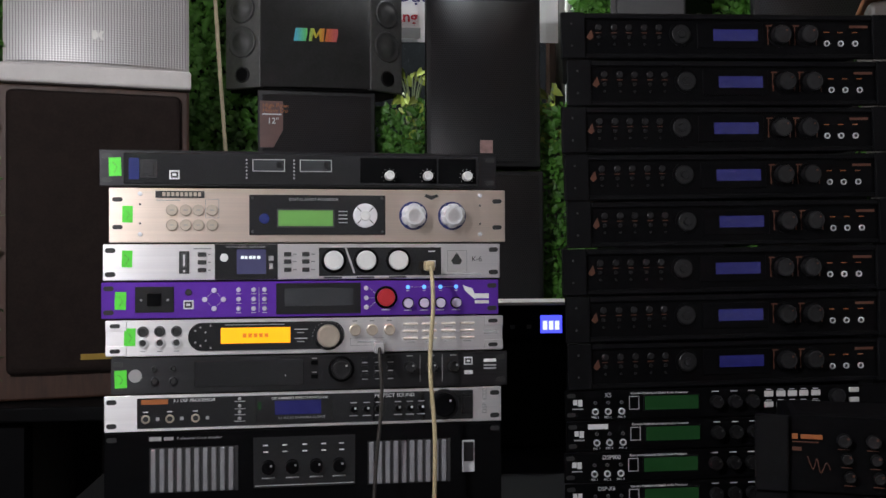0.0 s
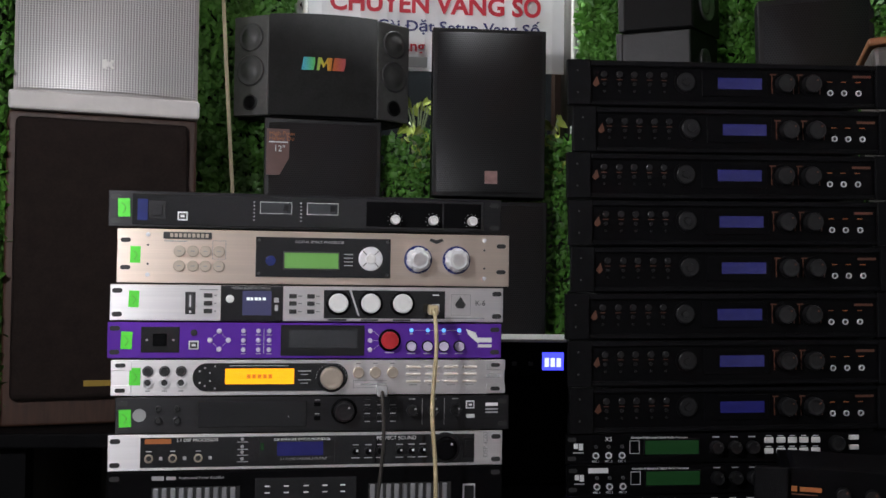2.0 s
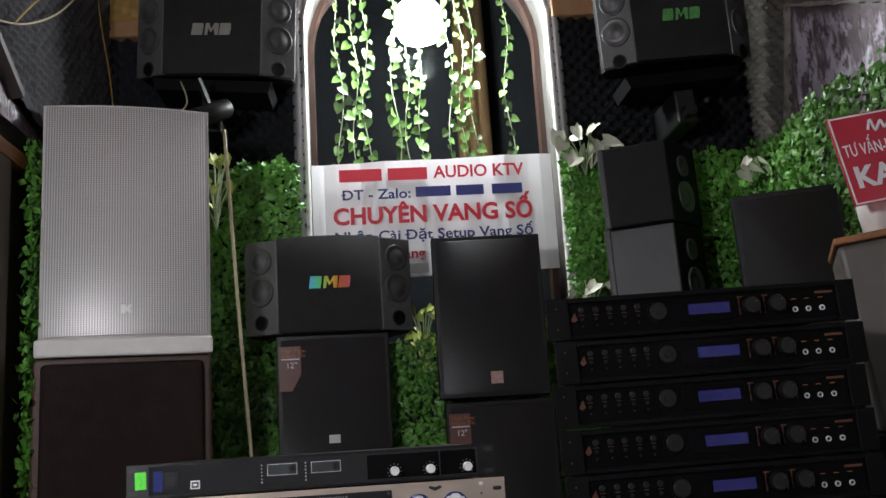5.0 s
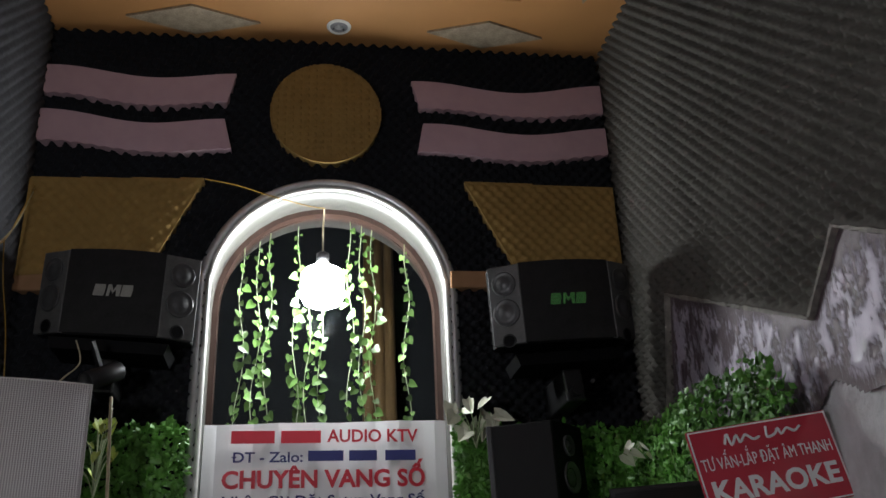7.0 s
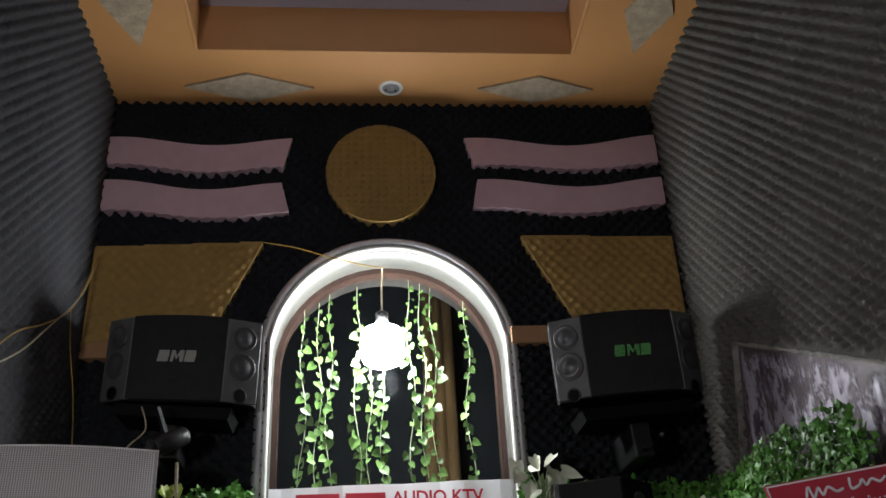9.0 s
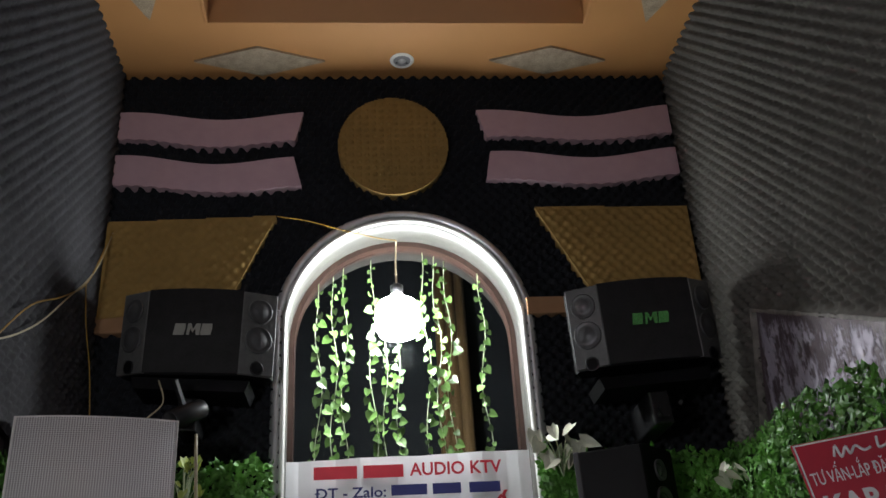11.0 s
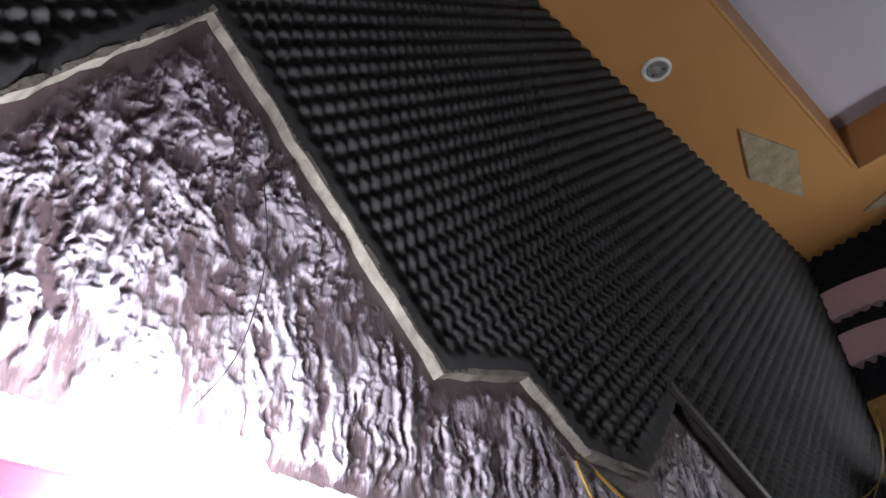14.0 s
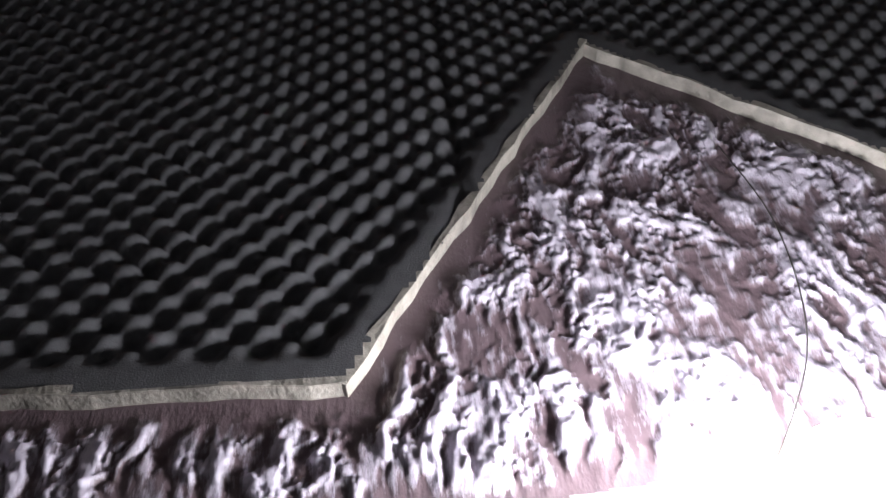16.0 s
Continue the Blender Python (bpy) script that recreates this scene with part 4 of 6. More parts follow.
def hedge_right(s, t):
    y, z = 1.93 + 1.02 * s, 1.0 + 1.25 * t
    top = np.interp(y, [1.93, 1.97, 2.02, 2.12, 2.25, 2.42, 2.6, 2.95], [1.98, 2.06, 2.09, 2.08, 2.08, 2.07, 2.08, 2.12]) - 0.04 * clumpy(y * 2, 0 * y + 7, 3)
    return np.stack([XR - 0.02 - 0.06 * clumpy(y, z, 5), y, z], -1), z < top


leaf_cloud("hedge", 26000, hedge_right, (-1, 0, 0), 0.020, M["leaf"], HEDGE + " climbing the side wall", 4, thick=0.06)


def heart_leaf(size):
    bm = bmesh.new()
    rim = [(0.0, 0.0), (0.34, 0.12), (0.46, -0.12), (0.36, -0.42), (0.0, -0.85), (-0.36, -0.42), (-0.46, -0.12), (-0.34, 0.12)]
    c = bm.verts.new((0, 0.05 * size, -0.28 * size))
    vs = [bm.verts.new((x * size, -0.10 * size * abs(x), z * size)) for x, z in rim]
    for k in range(len(vs)):
        bm.faces.new((c, vs[k], vs[(k + 1) % len(vs)]))
    me = bpy.data.meshes.new("leaf")
    bm.to_mesh(me)
    bm.free()
    return me


leaf_mesh = heart_leaf(0.036)
leaf_mesh.materials.append(M["leaf_vine"])


def vine(x, y, z0, z1, seed, dense=1.0):
    r = random.Random(seed)
    v = thing("hanging_vine", pose(x, y, z0), "artificial ivy strand with pale lit heart leaves hanging in the arch", "vine", "ivy strands in the arch")
    n = int((z0 - z1) / 0.06)
    pts = [(0.012 * math.sin(k * 0.9 + seed) * min(1, k / 3), 0.006 * math.cos(k * 1.3 + seed), -(z0 - z1) * k / n) for k in range(n + 1)]
    tube("vine_stem", pts, 0.0016, M["stem"], v, 4)
    z = 0.03
    side = 1
    while z < z0 - z1:
        s = (0.4 + 0.62 * r.random()) * (0.7 + 0.5 * min(1, z / 0.25))
        ob = new("leaf", leaf_mesh)
        ob.parent = v
        k = min(n - 1, int(z / (z0 - z1) * n))
        ob.matrix_basis = Matrix.Translation((pts[k][0] + side * 0.012 * r.random(), pts[k][1] - 0.008 * r.random(), -z)) @ pose(0, 0, 0, r.uniform(-30, 25), r.uniform(-25, 25) - side * 55 * r.random(), r.uniform(-50, 50)) @ Matrix.Diagonal((s, s, s, 1))
        side = -side if r.random() < 0.75 else side
        z += r.uniform(0.012, 0.034) / dense
    return v


for k, (x, zt, zb, dn) in enumerate(((-0.505, 2.77, 2.15, 0.9), (-0.455, 2.80, 2.15, 1.0), (-0.42, 2.84, 2.14, 1.0), (-0.325, 2.86, 2.15, 0.9), (-0.285, 2.60, 2.15, 1.2), (-0.24, 2.58, 2.16, 1.1), (-0.145, 2.88, 2.17, 1.0), (-0.105, 2.87, 2.15, 1.0), (-0.068, 2.86, 2.16, 0.9), (0.045, 2.80, 2.17, 0.9))):
    vine(x, 3.095 + 0.012 * (k % 3), zt, zb, 40 + k, dn)


def leafy_plant(name, at, n, size, spread, rise, material, label, seed, lean=(0, 0)):
    r = random.Random(seed)
    p = thing(name, Matrix.Translation(at), label, "plant")
    me = heart_leaf(size)
    me.materials.append(material)
    for k in range(n):
        a = 2 * math.pi * k / n + r.uniform(-0.4, 0.4)
        tip = (spread * math.cos(a) * r.uniform(0.4, 1) + lean[0], 0.5 * spread * math.sin(a) * r.uniform(0.4, 1) - 0.02, rise * r.uniform(0.25, 1))
        tube("stalk", [(0, 0, 0), (tip[0] * 0.4, tip[1] * 0.4, tip[2] * 0.7), tip], 0.0018, M["stem"], p, 4)
        ob = new("leaf", me)
        ob.parent = p
        s = r.uniform(0.6, 1.15)
        ob.matrix_basis = Matrix.Translation(tip) @ pose(0, 0, 0, r.uniform(-50, 30), r.uniform(-60, 60), r.uniform(-60, 60)) @ Matrix.Diagonal((s * 0.75, s, s * 1.1, 1))
    return p


leafy_plant("pale_plant", (0.22, 2.86, 2.03), 13, 0.075, 0.08, 0.14, M["leaf_pale"], "pale cream artificial calla leaves above the hedge beside the arch", 3)
leafy_plant("pale_plant", (0.19, 2.80, 1.60), 9, 0.06, 0.06, 0.10, M["leaf_pale"], "pale artificial leaves low beside the arch", 5)
leafy_plant("lime_plant", (-0.285, 2.93, 1.40), 46, 0.034, 0.055, 0.27, M["leaf_lime"], "yellow-green artificial plant between the loudspeakers", 8)
leafy_plant("trailing_plant", (-0.84, 2.72, 1.88), 14, 0.05, 0.07, 0.22, M["leaf_lime"], "yellow-green trailing leaves behind the pale loudspeaker", 9)
leafy_plant("pale_plant", (0.62, 2.62, 1.935), 6, 0.05, 0.04, 0.07, M["leaf_pale"], "small pale artificial flowers in the hedge", 12)
leafy_plant("lime_plant", (0.09, 2.93, 1.42), 26, 0.036, 0.05, 0.22, M["leaf_lime"], "yellow-green artificial plant behind the black loudspeaker", 18)

M["side_dark"] = mat("side_dark", (0.007, 0.007, 0.007), 0.55, spec=0.15, var=0.15, scale=40, bump=0.1)

# ---- benches ----
def bench(x0, x1, y0, y1, top, label):
    b = thing("bench", pose(x0, y0, 0), label, "bench")
    part("benchtop", box(0, x1 - x0, 0, y1 - y0, top - 0.03, top, 0.004), M["black_soft"], b)
    for x in (0.03, x1 - x0 - 0.08):
        for y in (0.03, y1 - y0 - 0.08):
            part("leg", box(x, x + 0.05, y, y + 0.05, 0, top - 0.03), M["black_soft"], b)


bench(-0.86, 0.72, 1.30, 2.14, 0.806, "black bench under the stacked rack units")
bench(-1.19, 0.76, 2.26, 2.90, 0.86, "black bench under the loudspeakers")


# ---- loudspeakers ----
def badge(parent, x, y, z, w, h, material, name="badge"):
    """A maker's mark as three plain slanted shapes."""
    u = w / 3.2
    for k, (s, e) in enumerate(((0, 1.0), (1.08, 2.15), (2.22, 3.2))):
        x0, x1 = x - w / 2 + s * u, x - w / 2 + e * u
        bm = prism([(x0, z - h / 2), (x1 - 0.12 * u, z - h / 2), (x1, z + h * 0.1), (x1 - 0.02 * u, z + h / 2), (x0 + 0.15 * u, z + h / 2)], y - 0.003, y)
        if k == 1:
            bm.free()
            bm = prism([(x0, z - h / 2), (x0 + 0.22 * u, z - h / 2), (x0 + 0.32 * u, z + 0.1 * h), (x0 + 0.5 * u, z - 0.3 * h), (x0 + 0.75 * u, z + 0.1 * h), (x0 + 0.8 * u, z - h / 2), (x1, z - h / 2), (x1 + 0.1 * u, z + h / 2), (x0 + 0.8 * u, z + h / 2), (x0 + 0.55 * u, z), (x0 + 0.38 * u, z + h / 2), (x0 + 0.12 * u, z + h / 2)], y - 0.003, y)
        else:
            add_box(bm, x0 + 0.3 * u, x1 - 0.3 * u, y - 0.0035, y - 0.0025, z - 0.06 * h, z + 0.06 * h)
        part(name, bm, material, parent)


def angled_speaker(m, label, mark, w=0.462, h=0.264):
    s = thing("karaoke_speaker", m, label, "loudspeaker", "karaoke loudspeakers with angled sides")
    hw, cw, back, dip = w / 2, 0.141, 0.18, 0.055
    body = prism([(-hw + 0.01, dip + 0.012), (-cw, 0.012), (cw, 0.012), (hw - 0.01, dip + 0.012), (hw - 0.01, dip + 0.05), (hw - 0.05, back), (-hw + 0.05, back), (-hw + 0.01, dip + 0.05)], 0, h, "xyz")
    part("cabinet", body, M["black_soft"], s)
    front = bmesh.new()
    n = 12
    top = []
    for k in range(n + 1):
        x = -cw + 2 * cw * k / n
        bow = 0.008 * (1 - (x / cw) ** 2)
        top.append((x, -bow, h + 0.004 + 0.5 * bow))
    a = [front.verts.new((x, y, 0.004)) for x, y, z in top]
    b = [front.verts.new(p) for p in top]
    c = [front.verts.new((x, 0.016, z)) for x, y, z in top]
    for k in range(n):
        front.faces.new((a[k], a[k + 1], b[k + 1], b[k]))
        front.faces.new((b[k], b[k + 1], c[k + 1], c[k]))
    part("grille_cloth", front, M["cloth_black"], s, "black cloth woofer grille", True)
    for sg in (-1, 1):
        p0, p1 = Vector((sg * cw, 0.0, 0)), Vector((sg * hw, dip, 0))
        d = (p1 - p0).normalized()
        nrm = Vector((d.y * sg, -abs(d.x), 0)).normalized()
        mid = (p0 + p1) / 2
        turn = math.degrees(math.atan2(d.y, d.x)) if sg > 0 else math.degrees(math.atan2(-d.y, -d.x))
        wd = (p1 - p0).length
        bm = box(-wd / 2, wd / 2, -0.004, 0.012, 0.002, h + 0.001, 0.003)
        pan = part("side_baffle", bm, M["side_black"], s)
        pan.matrix_basis = Matrix.Translation((mid.x, mid.y, 0)) @ pose(0, 0, 0, 0, 0, turn)
        for zc, r in ((h - 0.056, 0.037), (h - 0.143, 0.041)):
            part("tweeter", turned([(r, -0.002), (r, 0.004), (r * 0.93, 0.007), (r * 0.85, 0.004), (r * 0.5, 0.010), (r * 0.2, 0.0135), (0.001, 0.014)], (0, -0.004, zc), 22), M["cone"], pan, smooth=True)
        part("port", turned([(0.021, 0.0), (0.021, 0.004), (0.017, 0.003)], (0, -0.004, h - 0.227), 20), M["black"], pan, smooth=True)
        part("port_hole", turned([(0.0165, 0.0), (0.0165, 0.0042)], (0, -0.004, h - 0.227), 20), M["black_soft"], pan)
    badge(s, 0, -0.0075, h * 0.53, 0.115, 0.034, mark)
    return s


M["side_black"] = mat("side_black", (0.095, 0.095, 0.093), 0.5, metal=0.2, var=0.2, scale=70, bump=0.15, bscale=500)
M["badge_silver"] = mat("badge_silver", (0.42, 0.41, 0.36), 0.3, metal=0.8, var=0.15)
M["badge_green"] = mat("badge_green", (0.25, 0.75, 0.25), 0.22, metal=0.8, var=0.35, scale=25)
angled_speaker(pose(-0.545, 2.79, 1.592, 0, 0, 4), "black karaoke speaker with iridescent badge on another speaker", M["holo"])
angled_speaker(pose(-0.862, 2.79, 2.352, 8, 4, -5), "black karaoke speaker with dull badge on a wall bracket", M["badge_silver"], 0.465, 0.25)
angled_speaker(pose(0.487, 2.655, 2.302, 8, -4.5, 3), "black karaoke speaker with green glinting badge on a wall bracket", M["badge_green"], 0.45, 0.24)


def bracket(x, y, z, roll):
    b = thing("speaker_bracket", pose(x, y, z, 0, roll, 0), "black metal wall bracket shelf under a speaker", "bracket", "wall brackets")
    part("tray", prism([(-0.17, 0.03), (-0.16, -0.005), (0.16, -0.005), (0.17, 0.03)], 0.0, 0.15, "xzy"), M["black_soft"], b)
    part("arm", box(-0.03, 0.03, 0.02, 2.98 - y, -0.12, -0.02, 0.006), M["black"], b)
    part("clamp", turned([(0.018, 0), (0.018, 0.03)], (0.0, 0.02, -0.09), 14), M["black"], b)
    part("bolt", turned([(0.006, 0), (0.006, 0.012)], (0.05, 0.0, -0.07), 10), M["cone"], b)


bracket(-0.862, 2.80, 2.312, 4)
bracket(0.50, 2.72, 2.262, -4.5)


def spot(at):
    s = thing("spotlight", Matrix.Translation(at) @ pose(0, 0, 0, 28, 0, -40), "small black cylinder spotlight, switched off, under the bracket", "spotlight")
    part("housing", turned([(0.026, -0.06), (0.028, -0.05), (0.028, 0.06), (0.024, 0.062), (0.022, 0.05)], (0, 0, 0), 18), M["black"], s, smooth=True)
    part("yoke", box(-0.006, 0.006, -0.006, 0.006, 0.02, 0.10), M["black"], s)


spot((-0.845, 2.70, 2.205))


def bowed(w, h, d, bow, n=14, x_in=0.0, y_in=0.0):
    pts = [(-w / 2 + x_in + (w - 2 * x_in) * k / n, -bow * (1 - (2 * k / n - 1) ** 2) + y_in) for k in range(n + 1)]
    return pts


# pale PA speaker
s = thing("pa_speaker", pose(-0.985, 2.37, 1.555, 0, 0, 13), "pale grey PA loudspeaker with punched metal grille", "loudspeaker")
part("cabinet", prism(bowed(0.37, 0, 0, 0.022, y_in=0.006) + [(0.185, 0.10), (0.13, 0.33), (-0.13, 0.33), (-0.185, 0.10)], 0.0, 0.548, "xyz"), M["cabinet_white"], s)
bm = bmesh.new()
front = bowed(0.37, 0, 0, 0.022, 20, 0.006)
a = [bm.verts.new((x, y - 0.002, 0.008)) for x, y in front]
b = [bm.verts.new((x, y - 0.002, 0.542)) for x, y in front]
c = [bm.verts.new((x, y + 0.012, 0.546)) for x, y in front]
for k in range(20):
    bm.faces.new((a[k], a[k + 1], b[k + 1], b[k]))
    bm.faces.new((b[k], b[k + 1], c[k + 1], c[k]))
part("grille", bm, M["grille_white"], s, "punched pale metal grille", True)
part("badge", prism([(-0.012, 0.057), (-0.004, 0.055), (0.0, 0.064), (0.006, 0.055), (0.013, 0.055), (0.007, 0.065), (0.013, 0.075), (0.006, 0.075), (0.0, 0.068), (-0.004, 0.076), (-0.012, 0.074)], -0.028, -0.024), M["white"], s)
t = thing("foam_base", pose(-0.985, 2.352, 1.516, 0, 0, 13), "white foam slab under the pale speaker", "foam slab")
part("slab", box(-0.187, 0.192, -0.01, 0.33, 0, 0.039, 0.006, 3), M["foam_white"], t)

# wooden speaker under it
s = thing("wooden_speaker", pose(-0.988, 2.36, 0.862, 0, 0, 13), "dark wooden floor speaker with brown cloth grille", "loudspeaker")
part("cabinet", box(-0.19, 0.19, 0.004, 0.32, 0, 0.654, 0.006, 3), M["wood_red"], s, "dark reddish wood cabinet")
part("grille_cloth", box(-0.172, 0.172, -0.012, 0.006, 0.055, 0.640, 0.012, 3), M["cloth_brown"], s, "dark brown cloth grille")
part("badge", box(-0.03, 0.03, -0.0135, -0.0115, 0.082, 0.094), M["print_gold"], s, "small gold badge")


def pa_speaker(m, w, h, d, label, badge_mat=None, badge_at=None, poster=False, group="black PA loudspeakers"):
    s = thing("pa_speaker", m, label, "loudspeaker", group)
    part("cabinet", prism([(-w / 2, 0.0), (w / 2, 0.0), (w / 2, d * 0.3), (w / 2 - 0.05, d), (-w / 2 + 0.05, d), (-w / 2, d * 0.3)], 0, h, "xyz"), M["black_soft"], s)
    bm = box(-w / 2, w / 2, -0.006, 0.004, 0, h, 0.003)
    part("front_rim", bm, M["black"], s)
    bm = bmesh.new()
    fr = bowed(w, 0, 0, 0.010, 12, 0.012)
    a = [bm.verts.new((x, y - 0.007, 0.012)) for x, y in fr]
    b = [bm.verts.new((x, y - 0.007, h - 0.014)) for x, y in fr]
    c = [bm.verts.new((x, y * 0 - 0.004, h - 0.010)) for x, y in fr]
    for k in range(12):
        bm.faces.new((a[k], a[k + 1], b[k + 1], b[k]))
        bm.faces.new((b[k], b[k + 1], c[k + 1], c[k]))
    part("grille", bm, M["grille_black"], s, "black punched metal grille", True)
    if badge_at:
        x, z, bw, bh = badge_at
        part("badge", box(x - bw / 2, x + bw / 2, -0.0195, -0.016, z - bh / 2, z + bh / 2, 0.001), M[badge_mat], s)
    if poster:
        part("label_panel", prism([(-w / 2 + 0.006, h - 0.03), (-w / 2 + 0.105, h - 0.03), (-w / 2 + 0.04, h - 0.15), (-w / 2 + 0.006, h - 0.15)], -0.013, -0.010), M["poster"], s, "dull red printed corner label")
        lettering("print", "High Power", 0.016, M["print_orange"], s, (-w / 2 + 0.012, -0.0135, h - 0.042))
        lettering("print", "Heavy Duty", 0.016, M["print_orange"], s, (-w / 2 + 0.012, -0.0135, h - 0.055))
        lettering("print", '12"', 0.022, M["print_white"], s, (-w / 2 + 0.024, -0.0135, h - 0.082))
        part("print_bar", box(-w / 2 + 0.012, -w / 2 + 0.06, -0.0142, -0.0130, h - 0.066, h - 0.063), M["print_white"], s)
    return s


M["poster"] = mat("poster_red", (0.13, 0.055, 0.045), 0.35, var=0.2, scale=30, coat=0.3)
M["badge_mix"] = mat("badge_pale", (0.45, 0.28, 0.26), 0.35, var=0.35, scale=60)
pa_speaker(pose(-0.5425, 2.80, 0.86, 0, 0, 6), 0.306, 0.728, 0.14, "black PA speaker with a red corner label carrying another speaker", "print_white", (-0.005, 0.446, 0.03, 0.022), True)
pa_speaker(pose(-0.1025, 2.80, 1.393), 0.306, 0.452, 0.14, "slim black PA speaker with a small pale badge", "badge_mix", (0.005, 0.052, 0.034, 0.034))
pa_speaker(pose(-0.092, 2.80, 0.86), 0.30, 0.522, 0.14, "black PA speaker with a red corner label under a slim one", None, None, True)
pa_speaker(pose(0.606, 2.35, 0.862, 0, -1.5, -18), 0.25, 0.97, 0.20, "tall black PA speaker before the hedge")

# two small grey speakers standing corner to the room
def corner_speaker(z, h, tint, label):
    s = thing("small_speaker", pose(0.41, 2.66, z, 0, -1.5, 0), label, "loudspeaker", "small grey speakers")
    a, b = Vector((-0.172, 0.07, 0)), Vector((0.118, 0.12, 0))
    ol = [(0, 0), (b.x, b.y), (b.x + a.x, b.y + a.y), (a.x, a.y)]
    part("cabinet", prism(ol, 0, h, "xyz"), M["black_soft"], s)
    ang = math.degrees(math.atan2(-a.y, -a.x))
    p = part("side_panel", box(0, 0.184, -0.008, 0.001, 0.002, h - 0.002, 0.004), M[tint], s, "plain grey side panel")
    p.matrix_basis = Matrix.Translation(a) @ pose(0, 0, 0, 0, 0, ang)
    p2 = part("frame", box(-0.006, 0.012, -0.011, 0.002, 0.0, h, 0.004), M["side_grey"], s)
    p2.matrix_basis = Matrix.Translation(a) @ pose(0, 0, 0, 0, 0, ang)
    ang2 = math.degrees(math.atan2(b.y, b.x))
    for zc, r in ((h * 0.72, 0.03), (h * 0.33, 0.045)):
        q = part("driver", turned([(r, 0), (r, 0.006), (r * 0.9, 0.007), (r * 0.6, -0.001), (r * 0.3, 0.004), (0.001, 0.006)], (0.08, 0, zc), 20), M["cone"], s, smooth=True)
        q.matrix_basis = pose(0, 0, 0, 0, 0, ang2)
    return s


corner_speaker(1.585, 0.247, "side_grey", "light grey small speaker below a darker one")
corner_speaker(1.836, 0.232, "side_dark", "dark grey small speaker on a lighter one")
part_stand = thing("speaker_stand_box", pose(0.38, 2.70, 0.86), "black box under the small grey speakers", "box")
part("body", box(-0.15, 0.13, -0.03, 0.2, 0, 0.725, 0.006), M["black_soft"], part_stand)

M["cabinet_beige"] = mat("cabinet_beige", (0.085, 0.075, 0.066), 0.5, var=0.12, scale=20)
# two-tone speaker with the red board
s = thing("two_tone_speaker", pose(0.487, 1.90, 1.255, 0, -5, -24), "pale speaker with brown wooden top and black round grille", "loudspeaker")
part("cabinet", box(0, 0.32, 0.006, 0.24, 0, 0.355, 0.012, 3), M["cabinet_beige"], s, "dull beige cabinet front")
part("top_board", box(-0.004, 0.324, 0.0, 0.246, 0.356, 0.370, 0.004), M["wood_orange"], s, "reddish brown wooden top")
bm = prism([(0.105, 0.0), (0.10, 0.20), (0.125, 0.30), (0.16, 0.335), (0.32, 0.345), (0.32, 0.0)], -0.012, 0.008)
part("grille", bm, M["grille_black"], s, "black curved grille")
part("grille_ring", turned([(0.115, -0.01), (0.115, 0.004), (0.107, 0.006), (0.105, 0.0)], (0.235, -0.012, 0.19), 36), M["black_gloss"], s, smooth=True)
for k, x in enumerate((0.185, 0.215, 0.236)):
    part("badge", box(x, x + (0.024 if k != 1 else 0.010), -0.0165, -0.012, 0.21, 0.246), M["badge_silver"], s)
t = thing("speaker_stack_box", pose(0.46, 1.91, 0.0, 0, 0, -24), "dark cabinet carrying the two-tone speaker", "box")
part("body", box(0.005, 0.33, 0.01, 0.26, 0, 1.252, 0.006), M["black_soft"], t)

# red board
rb = thing("red_sign", pose(0.499, 1.895, 1.680, -4, -8.5, 0), "red shop board with white lettering and pale border", "sign")
part("board", box(0, 0.318, 0, 0.006, 0, 0.182, 0.001), M["red_board"], rb)
for x0, x1, z0, z1 in ((0.002, 0.316, 0.002, 0.005), (0.002, 0.316, 0.177, 0.180), (0.002, 0.005, 0.005, 0.177), (0.313, 0.316, 0.005, 0.177)):
    part("border", box(x0, x1, -0.0012, 0.0005, z0, z1), M["print_white"], rb)
tube("script_bar", [(0.075, -0.001, 0.145), (0.085, -0.001, 0.165), (0.09, -0.001, 0.142), (0.105, -0.001, 0.16), (0.11, -0.001, 0.145), (0.125, -0.001, 0.158), (0.14, -0.001, 0.147), (0.155, -0.001, 0.15)], 0.0028, M["print_white"], rb)
tube("script_bar", [(0.175, -0.001, 0.168), (0.172, -0.001, 0.147), (0.19, -0.001, 0.150), (0.20, -0.001, 0.160), (0.205, -0.001, 0.148), (0.22, -0.001, 0.158), (0.235, -0.001, 0.15), (0.25, -0.001, 0.158)], 0.0028, M["print_white"], rb)
o = lettering("lettering", "TƯ VẤN-LẮP ĐẶT ÂM THANH", 0.033, M["print_white"], rb, (0.159, -0.0006, 0.108), align="CENTER")
o.scale = (0.66, 1.05, 1)
o = lettering("lettering", "KARAOKE", 0.062, M["print_white"], rb, (0.159, -0.0006, 0.052), align="CENTER", bold=0.03)
o.scale = (1.0, 0.95, 1)
t = thing("white_cup", pose(0.575, 1.97, 1.630), "white cup propping the red board", "cup")
part("cup", turned([(0.022, 0.0), (0.03, 0.05), (0.032, 0.09), (0.028, 0.088)], (0, 0, 0), 20, "z"), M["white"], t, smooth=True)

